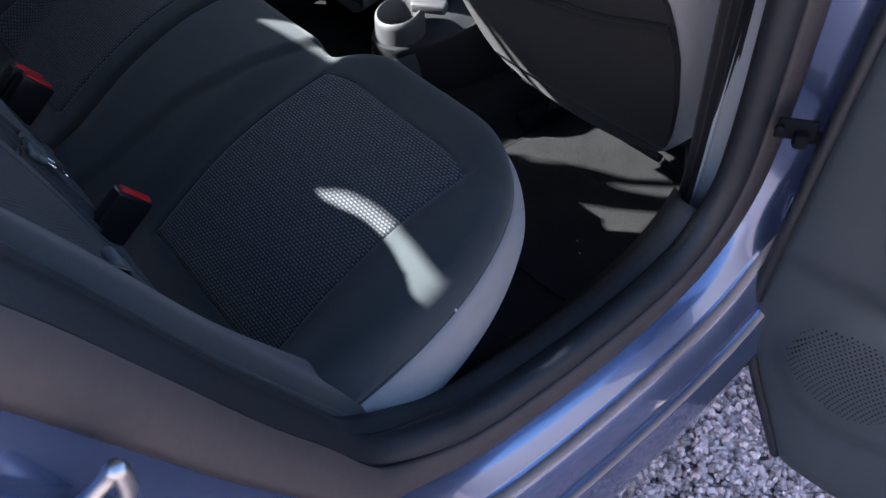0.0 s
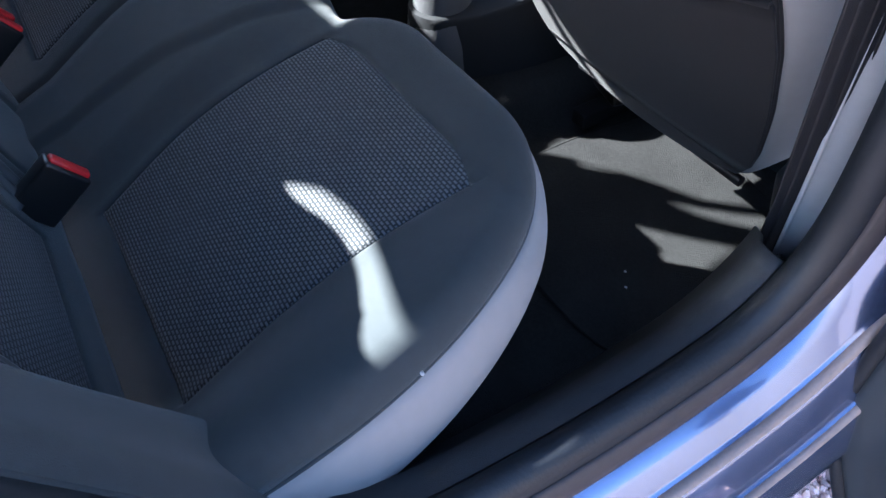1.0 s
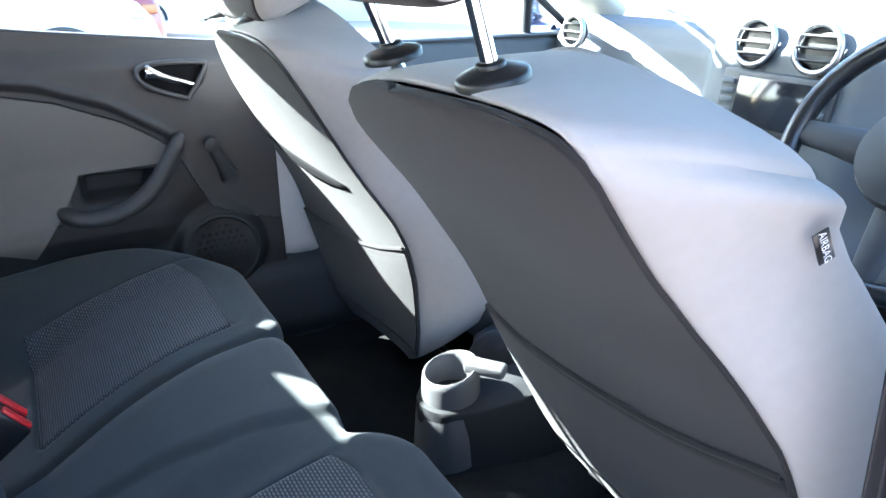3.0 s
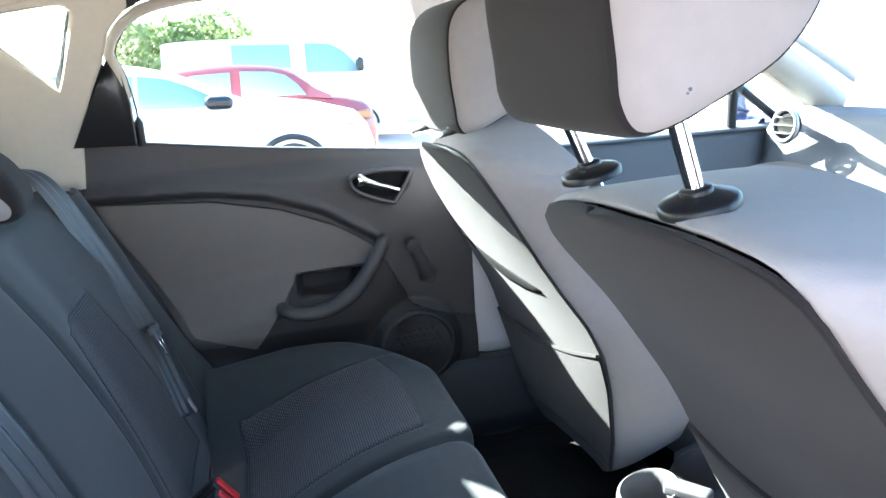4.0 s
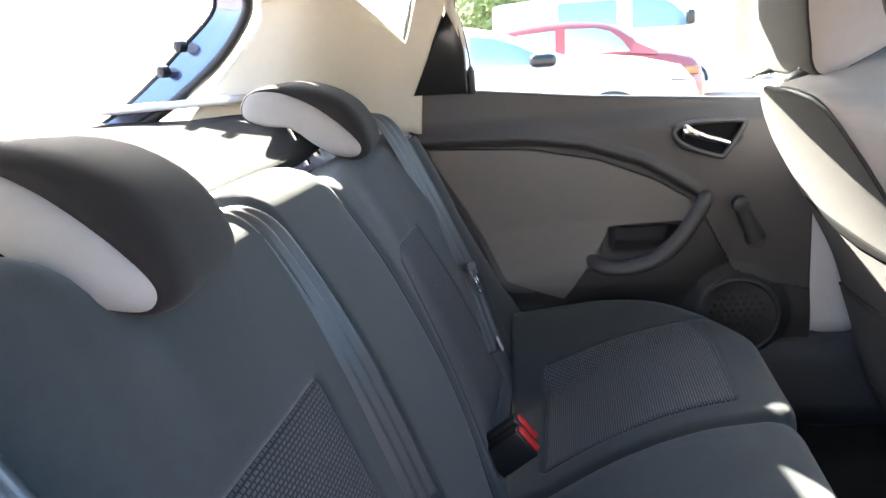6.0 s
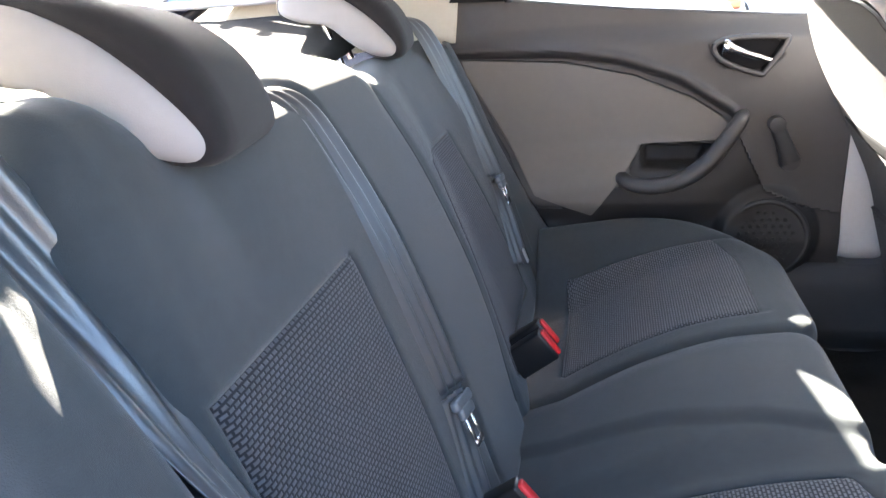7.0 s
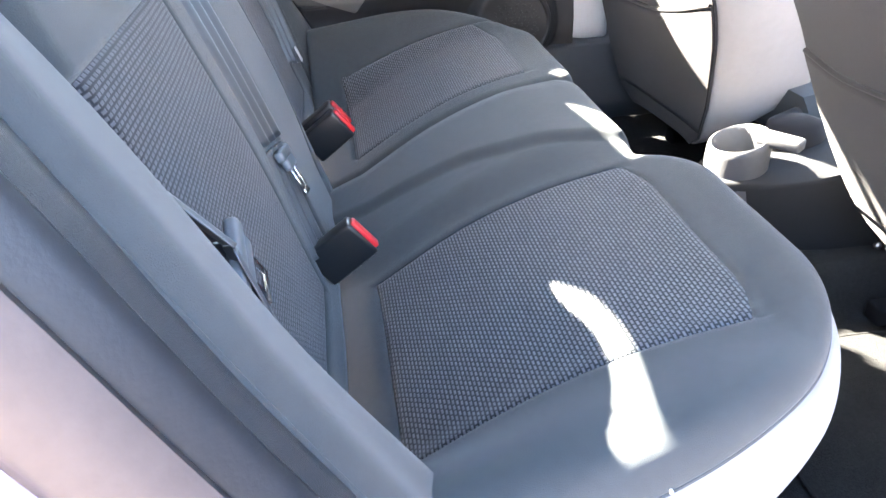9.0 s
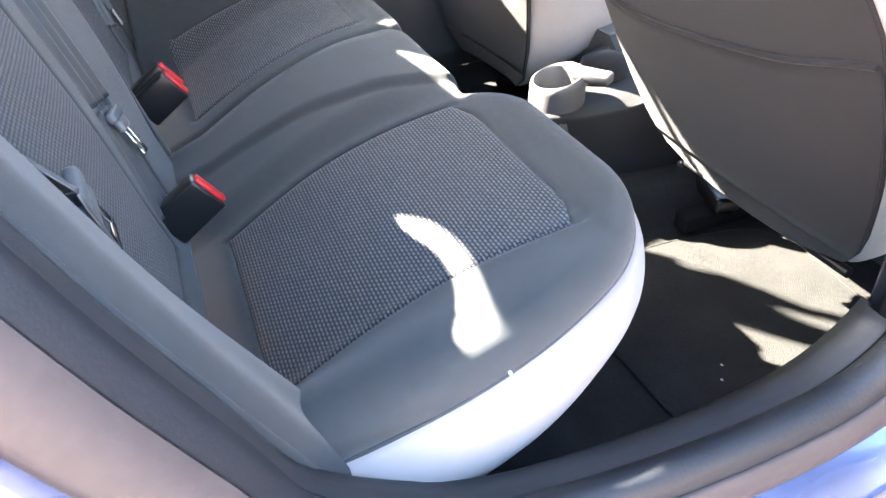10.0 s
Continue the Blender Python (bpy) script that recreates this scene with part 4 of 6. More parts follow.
def ring_at(r, z, dy=0.0, sq=1.0):
    return [(CUP.x + r * math.cos(2 * math.pi * k / 36), CUP.y + dy + r * sq * math.sin(2 * math.pi * k / 36), CUP.z + z + 0.012 * math.sin(2 * math.pi * k / 36)) for k in range(36)]


part("cup_holder", loft([ring_at(0.064, -0.16), ring_at(0.062, -0.11), ring_at(0.059, -0.062), ring_at(0.057, -0.056), ring_at(0.0505, -0.052), ring_at(0.0500, -0.048), ring_at(0.050, -0.044), ring_at(0.049, -0.01), ring_at(0.048, 0.0), ring_at(0.044, 0.003), ring_at(0.040, 0.0), ring_at(0.038, -0.02), ring_at(0.035, -0.075)]),
     CONSOLE_PLASTIC, console, "round grey cup holder")
part("cup_bridge", merge(rounded_block((-0.002, 0.785, 0.522), ((0.8, 0.6, 0), (-0.6, 0.8, 0), (0, 0, 1)), (0.07, 0.030, 0.020), 0.006, 3)), CONSOLE_PLASTIC, console)
BODY_OUT = spline([(-0.102, 0.86, 0), (-0.101, 0.745, 0), (-0.084, 0.701, 0), (-0.042, 0.683, 0), (0.000, 0.701, 0), (0.020, 0.745, 0), (0.034, 0.81, 0), (0.050, 0.92, 0), (0.055, 1.30, 0), (-0.02, 1.34, 0), (-0.102, 1.30, 0)], 5, True)
BC = Vector((-0.01, 0.98, 0))
part("console_body", loft([[(p.x, p.y, z + 0.05 * smooth((p.y - 0.76) / 0.3)) for p in [BC + (q - BC) * k for q in BODY_OUT]] for k, z in ((1.02, 0.27), (1.005, 0.40), (1.0, 0.452), (0.995, 0.459), (0.97, 0.462), (0.3, 0.462))]), CONSOLE_SHADED, console, "grey console body with its shade put into the colour")
part("handbrake_gaiter", loft([[(-0.085 + r * math.cos(a), 0.865 + 1.5 * r * math.sin(a), z) for a in steps(0, 2 * math.pi * 23 / 24, 23)] for r, z in ((0.040, 0.445), (0.038, 0.49), (0.030, 0.515), (0.014, 0.524))]), PANEL_CLOTH, console, "dark gaiter")

# ---- far (left) rear door ----
far_door = thing("rear_door", (-0.72, 0.25, 0.42), "closed dark grey rear door with grey vinyl insert", "car door")
SILL = [(-0.13, 1.066), (-0.014, 1.055), (0.23, 1.023), (0.55, 0.992), (0.70, 0.984)]
REAR_EDGE = [(0.40, 0.20), (0.52, 0.112), (0.66, 0.033), (0.793, -0.040), (0.91, -0.107), (0.978, -0.123), (1.05, -0.122)]


def door_x(y, z):
    """The inner face of the door."""
    x = -0.700
    x += 0.020 * smooth((0.998 - z) / 0.05)
    sweep = lerp_table([(-0.12, 0.955), (0.11, 0.945), (0.225, 0.927), (0.34, 0.885), (0.44, 0.820), (0.50, 0.755)], y)
    fade = 1 - smooth((y - 0.41) / 0.08)
    x -= 0.012 * smooth((sweep - z) / 0.012) * fade
    x += 0.008 * math.exp(-((z - sweep - 0.006) / 0.008) ** 2) * fade
    x -= 0.050 * smooth((1.0 - math.hypot((y - 0.468) / 0.064, (z - 0.928) / 0.034)) / 0.22)
    x += 0.045 * smooth((0.752 + 0.02 * smooth(y / 0.2) - z) / 0.11) * (1 - smooth((y - 0.40) / 0.12))
    x -= 0.020 * smooth((0.64 - z) / 0.06) * (1 - smooth((y - 0.40) / 0.12))
    x += 0.012 * smooth((0.62 - z) / 0.08)
    r = math.hypot(y - 0.520, z - 0.556)
    x += 0.022 * (1 - smooth((r - 0.080) / 0.030))
    # pocket beside the pull handle
    x -= 0.040 * smooth((y - 0.262) / 0.02) * smooth((0.395 + (z - 0.70) * 0.5 - y) / 0.02) * smooth((z - 0.70) / 0.012) * smooth((0.752 - z) / 0.012)
    return x


def door_panel(u, v):
    z0 = 0.40
    y = -0.125 + (0.665 + 0.125) * u
    z1 = lerp_table(SILL, y)
    z = z0 + (z1 - z0) * v
    e = lerp_table(REAR_EDGE, z)
    y = e + (0.665 - e) * u
    z = z0 + (lerp_table(SILL, y) - z0) * v
    return door_x(y, z), y, z


PANEL_V, PANEL_F = grid(door_panel, steps(0, 1, 170), steps(0, 1, 150))
# below this line the panel takes the plastic darkened for falloff
SHADE_LINE = [(-0.2, 0.66), (0.1, 0.62), (0.24, 0.675), (0.262, 0.757), (0.40, 0.757), (0.452, 0.785), (0.485, 0.715), (0.515, 0.653), (0.60, 0.615), (0.67, 0.60)]


def below(f):
    y, z = sum(PANEL_V[i][1] for i in f) / 4, sum(PANEL_V[i][2] for i in f) / 4
    return z < lerp_table(SHADE_LINE, y)


part("door_panel", compact(PANEL_V, [f for f in PANEL_F if not below(f)]), DOOR_PLASTIC, far_door, "dark grey grained plastic panel", solid=0.004)
part("lower_panel", compact(PANEL_V, [f for f in PANEL_F if below(f)]), SHADED_PLASTIC, far_door, "grained lower panel, its colour darkened for the light's falloff", solid=0.004)
part("sill_cap", grid(lambda u, v: (-0.700 - 0.06 * math.sin(v * 1.5), -0.125 + 0.80 * u, lerp_table(SILL, -0.125 + 0.80 * u) + 0.004 * math.sin(math.pi * min(1, v * 2)) - 0.06 * v * v), steps(0, 1, 30), steps(0, 1, 6)), DOOR_PLASTIC, far_door, solid=0.003)
part("outer_skin", grid(lambda u, v: (-0.762 - 0.06 * math.sin(math.pi * min(1, v * 1.1)), -0.12 + 0.82 * u, lerp_table(SILL, -0.12 + 0.82 * u) - 0.065 - 0.54 * v), steps(0, 1, 20), steps(0, 1, 14)), PAINT, far_door, "blue painted outer skin", solid=0.003)

Z_TOP = [(-0.10, 0.938), (0.117, 0.923), (0.253, 0.892), (0.368, 0.843), (0.428, 0.803), (0.450, 0.780)]


def y_top(z):
    for (a, za), (b, zb) in zip(Z_TOP, Z_TOP[1:]):
        if z >= zb:
            return a + (b - a) * (za - z) / (za - zb) if za != zb else b
    return 0.450


def insert_pt(u, z):
    """One sheet of vinyl: its front edge follows the curved trim above and the pocket below."""
    a = max(lerp_table(REAR_EDGE, z) + 0.012, lerp_table([(0.606, 0.165), (0.652, 0.05), (0.66, 0.04), (0.661, -1.0)], z))
    low = lerp_table([(0.606, 0.170), (0.69, 0.232), (0.735, 0.262), (0.752, 0.27)], z)
    b = low + (max(y_top(min(z, 0.9378)), a + 0.001) - low) * smooth((z - 0.752) / 0.006)
    y = a + (max(b, a + 0.001) - a) * u
    return door_x(y, z) + 0.0035, y, z


part("vinyl_insert", grid(insert_pt, steps(0, 1, 80), [*steps(0.606, 0.752, 44), 0.7535, 0.755, 0.7565, *steps(0.758, 0.9375, 54)]), DOOR_INSERT, far_door, "warm grey vinyl insert", solid=0.003)
part("insert_trim", tube([(door_x(y, lerp_table(Z_TOP, y)) + 0.004, y, lerp_table(Z_TOP, y) + 0.002) for y in steps(-0.09, 0.43, 40)], 0.0026, 8, 0.6, (1, 0, 0)), PLASTIC, far_door)
PULL = spline([(-0.668, 0.460, 0.808), (-0.638, 0.452, 0.802), (-0.626, 0.425, 0.763), (-0.622, 0.392, 0.722), (-0.622, 0.345, 0.689), (-0.626, 0.29, 0.676), (-0.634, 0.245, 0.682), (-0.662, 0.232, 0.690)], 6)
part("pull_handle", tube(PULL, [0.016 + 0.006 * math.sin(math.pi * i / (len(PULL) - 1)) for i in range(len(PULL))], 14, 0.75), DOOR_PLASTIC, far_door, "dark grey pull handle")
bezel_o = spline([(-0.6795, y, z) for y, z in ((0.402, 0.945), (0.436, 0.958), (0.520, 0.957), (0.532, 0.947), (0.500, 0.896), (0.484, 0.889), (0.418, 0.916))], 5, True)
bc = sum(bezel_o, Vector()) / len(bezel_o)
handle = part("release_bezel", loft([[p for p in bezel_o], [p + Vector((0.014, 0, 0)) for p in bezel_o], [bc + (p - bc) * 0.90 + Vector((0.015, 0, 0)) for p in bezel_o], [bc + (p - bc) * 0.84 + Vector((0.004, 0, 0)) for p in bezel_o], [bc + (p - bc) * 0.72 + Vector((-0.022, 0, 0)) for p in bezel_o], [bc + (p - bc) * 0.1 + Vector((-0.024, 0, 0)) for p in bezel_o]]), PIT, far_door, "black release surround")
part("surround_rim", tube([p + Vector((0.012, 0, 0)) for p in bezel_o], 0.0055, 8, closed=True), DOOR_PLASTIC, handle, "dark grey rim")
part("release_lever", merge(tube(spline([(-0.664, 0.418, 0.943), (-0.660, 0.435, 0.939), (-0.660, 0.463, 0.927), (-0.662, 0.505, 0.914)], 5), [0.014, 0.0145, 0.014, 0.012, 0.010, 0.008, 0.0075, 0.007, 0.007, 0.0065, 0.006, 0.006, 0.006, 0.0055, 0.005, 0.004], 10, 0.5, (0, 0, 1)),), CHROME, handle, "chrome release lever")
crank = part("window_crank", merge(disc((-0.672, 0.556, 0.716), (1, 0, 0), 0.020, 0.016), tube([(-0.654, 0.556, 0.716), (-0.648, 0.539, 0.755), (-0.648, 0.522, 0.791)], [0.018, 0.015, 0.013], 12, 0.6, (0, 0.9, 0.4))), PLASTIC, far_door, "dark window winder")
part("crank_knob", disc((-0.650, 0.521, 0.795), (1, 0, 0), 0.016, 0.022, 20, 0.003), PLASTIC, crank)
spk = part("speaker_rim", merge(tube([(door_x(0.52, 0.556) - 0.001, 0.520 + 0.080 * math.cos(a), 0.556 + 0.080 * math.sin(a)) for a in steps(0, 2 * math.pi * 31 / 32, 31)], 0.006, 8, closed=True)), PLASTIC, far_door)
holes = []
for q in range(-4, 5):
    for w in range(-4, 5):
        yy, zz = 0.520 + 0.015 * (q + 0.5 * (w % 2)), 0.556 + 0.013 * w
        if math.hypot(yy - 0.520, zz - 0.556) < 0.060:
            holes.append(disc((door_x(yy, zz) + 0.0018, yy, zz), (1, 0, 0), 0.0044, 0.0015, 8))
part("speaker_grille", merge(*holes), SMOOTH_BLACK, spk, "black perforated speaker grille")
part("applique", prism([(-0.682, -0.118, 1.056), (-0.682, -0.004, 1.052), (-0.672, -0.002, 1.13), (-0.662, -0.008, 1.19), (-0.656, -0.019, 1.224), (-0.656, -0.030, 1.216), (-0.664, -0.056, 1.170)], (0.012, 0, 0), inset=0.05), SMOOTH_BLACK, far_door, "black corner cover of the window")
pane = part("window_pane", grid(lambda u, v: (-0.735 + 0.10 * v, -0.02 + 0.665 * u, lerp_table(SILL, -0.02 + 0.665 * u) - 0.01 + (1.325 - lerp_table(SILL, 0.2)) * v), steps(0, 1, 4), steps(0, 1, 4)), GLASS, far_door, "clear window pane", solid=0.003)
pane.visible_shadow = False
FRAME_L = spline([(-0.692, 0.002, 1.05), (-0.678, 0.004, 1.12), (-0.664, -0.003, 1.185), (-0.654, -0.012, 1.232), (-0.643, 0.033, 1.283), (-0.648, 0.12, 1.308), (-0.640, 0.30, 1.318), (-0.640, 0.50, 1.318), (-0.645, 0.60, 1.312), (-0.672, 0.625, 1.22), (-0.725, 0.655, 0.98)], 6)


def frame_out(p):
    d = Vector((0, p.y - 0.3, p.z - 1.15)).normalized()
    return p + d * 0.011 + Vector((0.004, 0, 0))


part("window_frame", tube([frame_out(p) for p in FRAME_L[8:50]], 0.011, 10), CREAM, far_door, "cream lined upper window frame")
part("window_seal", tube(FRAME_L, [0.0016 + 0.007 * (i < 5 or i > 50) for i in range(len(FRAME_L))], 8), RUBBER, far_door, "black window seal")
part("seal_edge", tube([(-0.690, lerp_table(REAR_EDGE, z) - 0.010, z) for z in steps(0.42, 0.974, 24)], 0.010, 8), RUBBER, far_door, "black rubber door edge seal")

# ---- pillars, roof lining ----


def pillar_b(side):
    """Pale lower cover of the pillar between the doors, its dark foot, and the upper pillar."""
    def fn(u, v):
        z = 0.500 + (1.33 - 0.500) * v
        yc = lerp_table([(0.50, 0.706), (0.60, 0.698), (0.82, 0.677), (1.0, 0.648), (1.33, 0.598)], z)
        w = lerp_table([(0.50, 0.049), (0.8, 0.048), (1.0, 0.055), (1.33, 0.06)], z)
        x = lerp_table([(0.50, 0.683), (0.95, 0.688), (1.33, 0.60)], z)
        a = (u - 0.5) * 2
        if side > 0:
            return x + 0.004 + 0.024 * a - 0.010 * (1 - a ** 4), yc + 0.030 + a * w * 0.5, z
        return side * (x + 0.006 - 0.010 * (1 - a ** 8)), yc + a * w, z
    return grid(fn, steps(0, 1, 14), steps(0, 1, 24))


for s, n in ((1, "pillar_1"), (-1, "pillar_2")):
    setting(n, pillar_b(s), PILLAR, "pale grey plastic pillar cover between the doors", "car pillar", solid=0.004)
    setting(n.replace("pillar", "pillar_foot"), grid(lambda u, v: (s * (0.685 - 0.02 * (1 - (2 * u - 1) ** 4) - 0.03 * v), 0.715 - 0.048 + 0.096 * u + (u - 0.5) * 0.10 * v, 0.508 - 0.23 * v), steps(0, 1, 12), steps(0, 1, 8)), PLASTIC, "black plastic foot of the pillar cover", "car pillar", solid=0.004)
    setting(n.replace("pillar", "sill_trim"), grid(lambda u, v: (s * (0.70 - 0.075 * v), -0.0 + 1.6 * u, 0.515 - 0.03 * math.sin(v * 1.5) if v < 0.6 else 0.49 - 0.42 * (v - 0.6)), steps(0, 1, 40), steps(0, 1, 10)) if s < 0 else
            grid(lambda u, v: (0.690 - 0.05 * v, 0.14 + 1.4 * u, 0.495 - 0.004 * v - 0.22 * smooth((v - 0.35) / 0.65)), steps(0, 1, 40), steps(0, 1, 12)), PLASTIC, "black grained plastic cover along the inner sill", "sill trim", solid=0.004)


def c_pillar_x(y, z):
    x = -0.690 + 0.117 * smooth((-y - 0.10) / 0.35) + 0.14 * smooth((z - 1.03) / 0.30) ** 1.2
    r = smooth((-y - 0.20) / 0.17)
    return x * (1 - r) + (-0.552 + 0.03 * smooth((z - 1.25) / 0.08)) * r


def around(pts, n):
    """n points at even steps round a closed outline."""
    P = [Vector((p[0], p[1])) for p in pts]
    L = [(P[i] - P[i - 1]).length for i in range(len(P))]
    total = sum(L)
    out = []
    for k in range(n):
        d = total * k / n
        i = 1
        while d > L[i % len(P)] and i <= len(P):
            d -= L[i % len(P)]
            i += 1
        a, b = P[i - 1], P[i % len(P)]
        out.append(a.lerp(b, d / max(L[i % len(P)], 1e-6)))
    return out


QWIN = [(p.x, p.y) for p in spline([(-0.112, 1.170, 0), (-0.118, 1.164, 0), (-0.127, 1.172, 0), (-0.165, 1.222, 0), (-0.208, 1.268, 0), (-0.209, 1.279, 0), (-0.194, 1.288, 0), (-0.150, 1.297, 0), (-0.078, 1.306, 0), (-0.060, 1.297, 0), (-0.059, 1.278, 0), (-0.084, 1.225, 0)], 5, True)]
COUT = [(-0.104, 0.975), (-0.30, 0.975), (-0.60, 1.015), (-0.545, 1.07), (-0.440, 1.165), (-0.375, 1.225), (-0.368, 1.27), (-0.378, 1.31), (-0.30, 1.325), (-0.10, 1.335), (0.03, 1.335), (0.035, 1.30), (-0.005, 1.262), (-0.030, 1.21), (-0.062, 1.160), (-0.095, 1.10), (-0.106, 1.04)]
NA = 120
# line the two outlines up by angle about the window
qc = Vector((-0.141, 1.252))


def by_angle(pts, n):
    P = around(pts, 600)
    out = []
    for k in range(n):
        a = 2 * math.pi * k / n
        d = Vector((math.cos(a), math.sin(a)))
        out.append(max(P, key=lambda p: (p - qc).normalized().dot(d)))
    return out


for s, n in ((-1, "pillar_3"), (1, "pillar_4")):
    hole, rim = by_angle(QWIN, NA), by_angle(COUT, NA)
    hole_out = [Vector((h.x - 0.006, h.y + 0.012 * smooth((h.y - 1.20) / 0.07))) for h in hole]
    rows = []
    for k, depth in ((-0.02, 0.028), (0.0, 0.010), (0.02, 0.002), (0.05, 0.0), (0.12, 0), (0.22, 0), (0.34, 0), (0.48, 0), (0.62, 0), (0.76, 0), (0.90, 0), (1.0, 0.0)):
        row = []
        for h, r, ho in zip(hole, rim, hole_out):
            p = h.lerp(r, max(k, 0)) if k >= 0 else ho
            x = c_pillar_x(p.x, p.y)
            row.append((s * (depth - x), p.x, p.y))
        rows.append(row)
    V = [p for r in rows for p in r]
    F = [(j * NA + i, j * NA + (i + 1) % NA, (j + 1) * NA + (i + 1) % NA, (j + 1) * NA + i) for j in range(len(rows) - 1) for i in range(NA)]
    setting(n, (V, F), CREAM, "cream plastic rear pillar cover with a small window", "car pillar", solid=0.004)
    w = setting(n.replace("pillar", "window"), (lambda H: ([(s * (0.026 - c_pillar_x(*qc)), *qc)] + [(s * (-c_pillar_x(p.x, p.y)) + s * 0.026, p.x, p.y) for p in H], [(0, i + 1, (i + 1) % NA + 1) for i in range(NA)]))(hole_out), GLASS, "small clear triangular rear side window", "window", solid=0.003)
    w.visible_shadow = False
    setting(n.replace("pillar", "window_seal"), tube([(s * (-c_pillar_x(p.x, p.y)) + s * 0.026, p.x, p.y) for p in hole_out[::2]], 0.0022, 6, closed=True), RUBBER, "black seal of the small window", "window seal")
    skin = [(1.03, -0.34, -0.016), (1.12, -0.22, -0.020), (1.150, -0.136, -0.026), (1.19, -0.120, -0.032), (1.22, -0.104, -0.040), (1.245, -0.092, -0.034), (1.28, -0.076, -0.012), (1.33, -0.055, 0.10)]
    setting(n.replace("pillar", "pillar_skin"), grid(lambda u, v: (s * (-c_pillar_x(skin[v][1] + (skin[v][2] - skin[v][1]) * u, skin[v][0]) + 0.034), skin[v][1] + (skin[v][2] - skin[v][1]) * u, skin[v][0]), steps(0, 1, 8), list(range(len(skin)))), RUBBER, "black inner face of the body pillar behind the door window", "car body", solid=0.002)
    # painted outer quarter below and behind
    setting(n.replace("pillar", "quarter_panel"), grid(lambda u, v: (s * (0.80 - 0.10 * smooth(u * 1.2) - 0.10 * smooth((v - 0.5) * 2) + 0.02), -0.10 - 0.62 * u, 0.30 + 0.70 * v), steps(0, 1, 16), steps(0, 1, 16)), PAINT, "metallic blue painted rear quarter", "car body", solid=0.004)


def roof_z(x, y):
    return 1.405 - 0.075 * (abs(x) / 0.56) ** 2.6 - 0.040 * (max(0, 0.25 - y) / 0.6) ** 2 - 0.04 * smooth((y - 0.6) / 0.6)


ROOF_REAR = [(-0.56, -0.395), (-0.45, -0.412), (-0.3, -0.412), (0, -0.410), (0.3, -0.412), (0.45, -0.412), (0.56, -0.395)]


def lining(u, v):
    """The roof lining, brought down to the tailgate seal along its rear edge."""
    y = lerp_table(ROOF_REAR, u) + (1.02 - lerp_table(ROOF_REAR, u)) * v
    z = roof_z(u, y)
    k = 1 - smooth(v / 0.06)
    rim = lerp_table([(0, 1.308), (0.08, 1.328), (0.16, 1.343), (0.30, 1.349), (0.42, 1.336), (0.495, 1.314), (0.56, 1.28)], abs(u))
    return u, y, z + (rim - z) * k


setting("ceiling", grid(lining, steps(-0.56, 0.56, 40), steps(0, 1, 60)), CREAM, "cream cloth roof lining of the car", "roof lining", solid=0.006)
setting("roof", grid(lambda u, v: (u, -0.38 + 1.42 * v, roof_z(u, -0.38 + 1.42 * v) + 0.03), steps(-0.60, 0.60, 30), steps(0, 1, 30)), PAINT, "metallic blue painted car roof", "car body", solid=0.004)
for s, n in ((-1, "roof_rail_1"), (1, "roof_rail_2")):
    setting(n, grid(lambda u, v: (s * (0.555 + 0.085 * v), -0.38 + 1.40 * u, lerp_table([(-0.38, 1.318), (0, 1.335), (0.5, 1.335), (1.0, 1.295)], -0.38 + 1.40 * u) - 0.012 * v - 0.010 * math.sin(math.pi * v) + 0.006), steps(0, 1, 40), steps(0, 1, 8)), CREAM, "cream roof edge trim above the doors", "roof trim", solid=0.006)
    setting(n.replace("rail", "gutter"), grid(lambda u, v: (s * (0.60 + 0.06 * v), -0.42 + 1.46 * u, 1.37 - 0.045 * v - 0.03 * smooth((u - 0.75) * 4)), steps(0, 1, 30), steps(0, 1, 5)), PAINT, "blue painted roof edge", "car body", solid=0.004)
setting("lining_seam", tube([(c_pillar_x(y, 1.267 + 0.2 * (y + 0.345)) + 0.001, y, 1.267 + 0.2 * (y + 0.345)) for y in steps(-0.375, -0.075, 24)], 0.0028, 6), CREAM, "cream seam between roof lining and pillar cover", "roof trim")

# ---- open tailgate opening ----
HATCH_SIDE = [(0.475, -0.86, 0.985), (0.515, -0.74, 1.020), (0.540, -0.62, 1.066), (0.548, -0.484, 1.148), (0.550, -0.412, 1.214), (0.546, -0.381, 1.262), (0.530, -0.388, 1.295), (0.495, -0.402, 1.314),
              (0.43, -0.400, 1.336), (0.35, -0.400, 1.339), (0.22, -0.400, 1.343), (0.16, -0.400, 1.338), (0.08, -0.399, 1.322)]
HATCH = spline([(-x, y, z) for x, y, z in HATCH_SIDE] + [(0, -0.398, 1.300)] + HATCH_SIDE[::-1], 6)
HC = Vector((0, -0.6, 1.1))


def hatch_band(offs):
    """Bands along the tailgate opening: rows of (outward, rearward)."""
    rows = []
    for out, back in offs:
        row = []
        for p in HATCH:
            d = (p - HC)
            d.y = 0
            d.normalize()
            row.append(tuple(p + d * out + Vector((0, -back * (1 - 0.3 * smooth((p.z - 1.16) / 0.1)), back * 0.05 + back * 1.4 * smooth((p.z - 1.292) / 0.03)))))
        rows.append(row)
    n = len(HATCH)
    return [p for r in rows for p in r], [(j * n + i, j * n + i + 1, (j + 1) * n + i + 1, (j + 1) * n + i) for j in range(len(rows) - 1) for i in range(n - 1)]


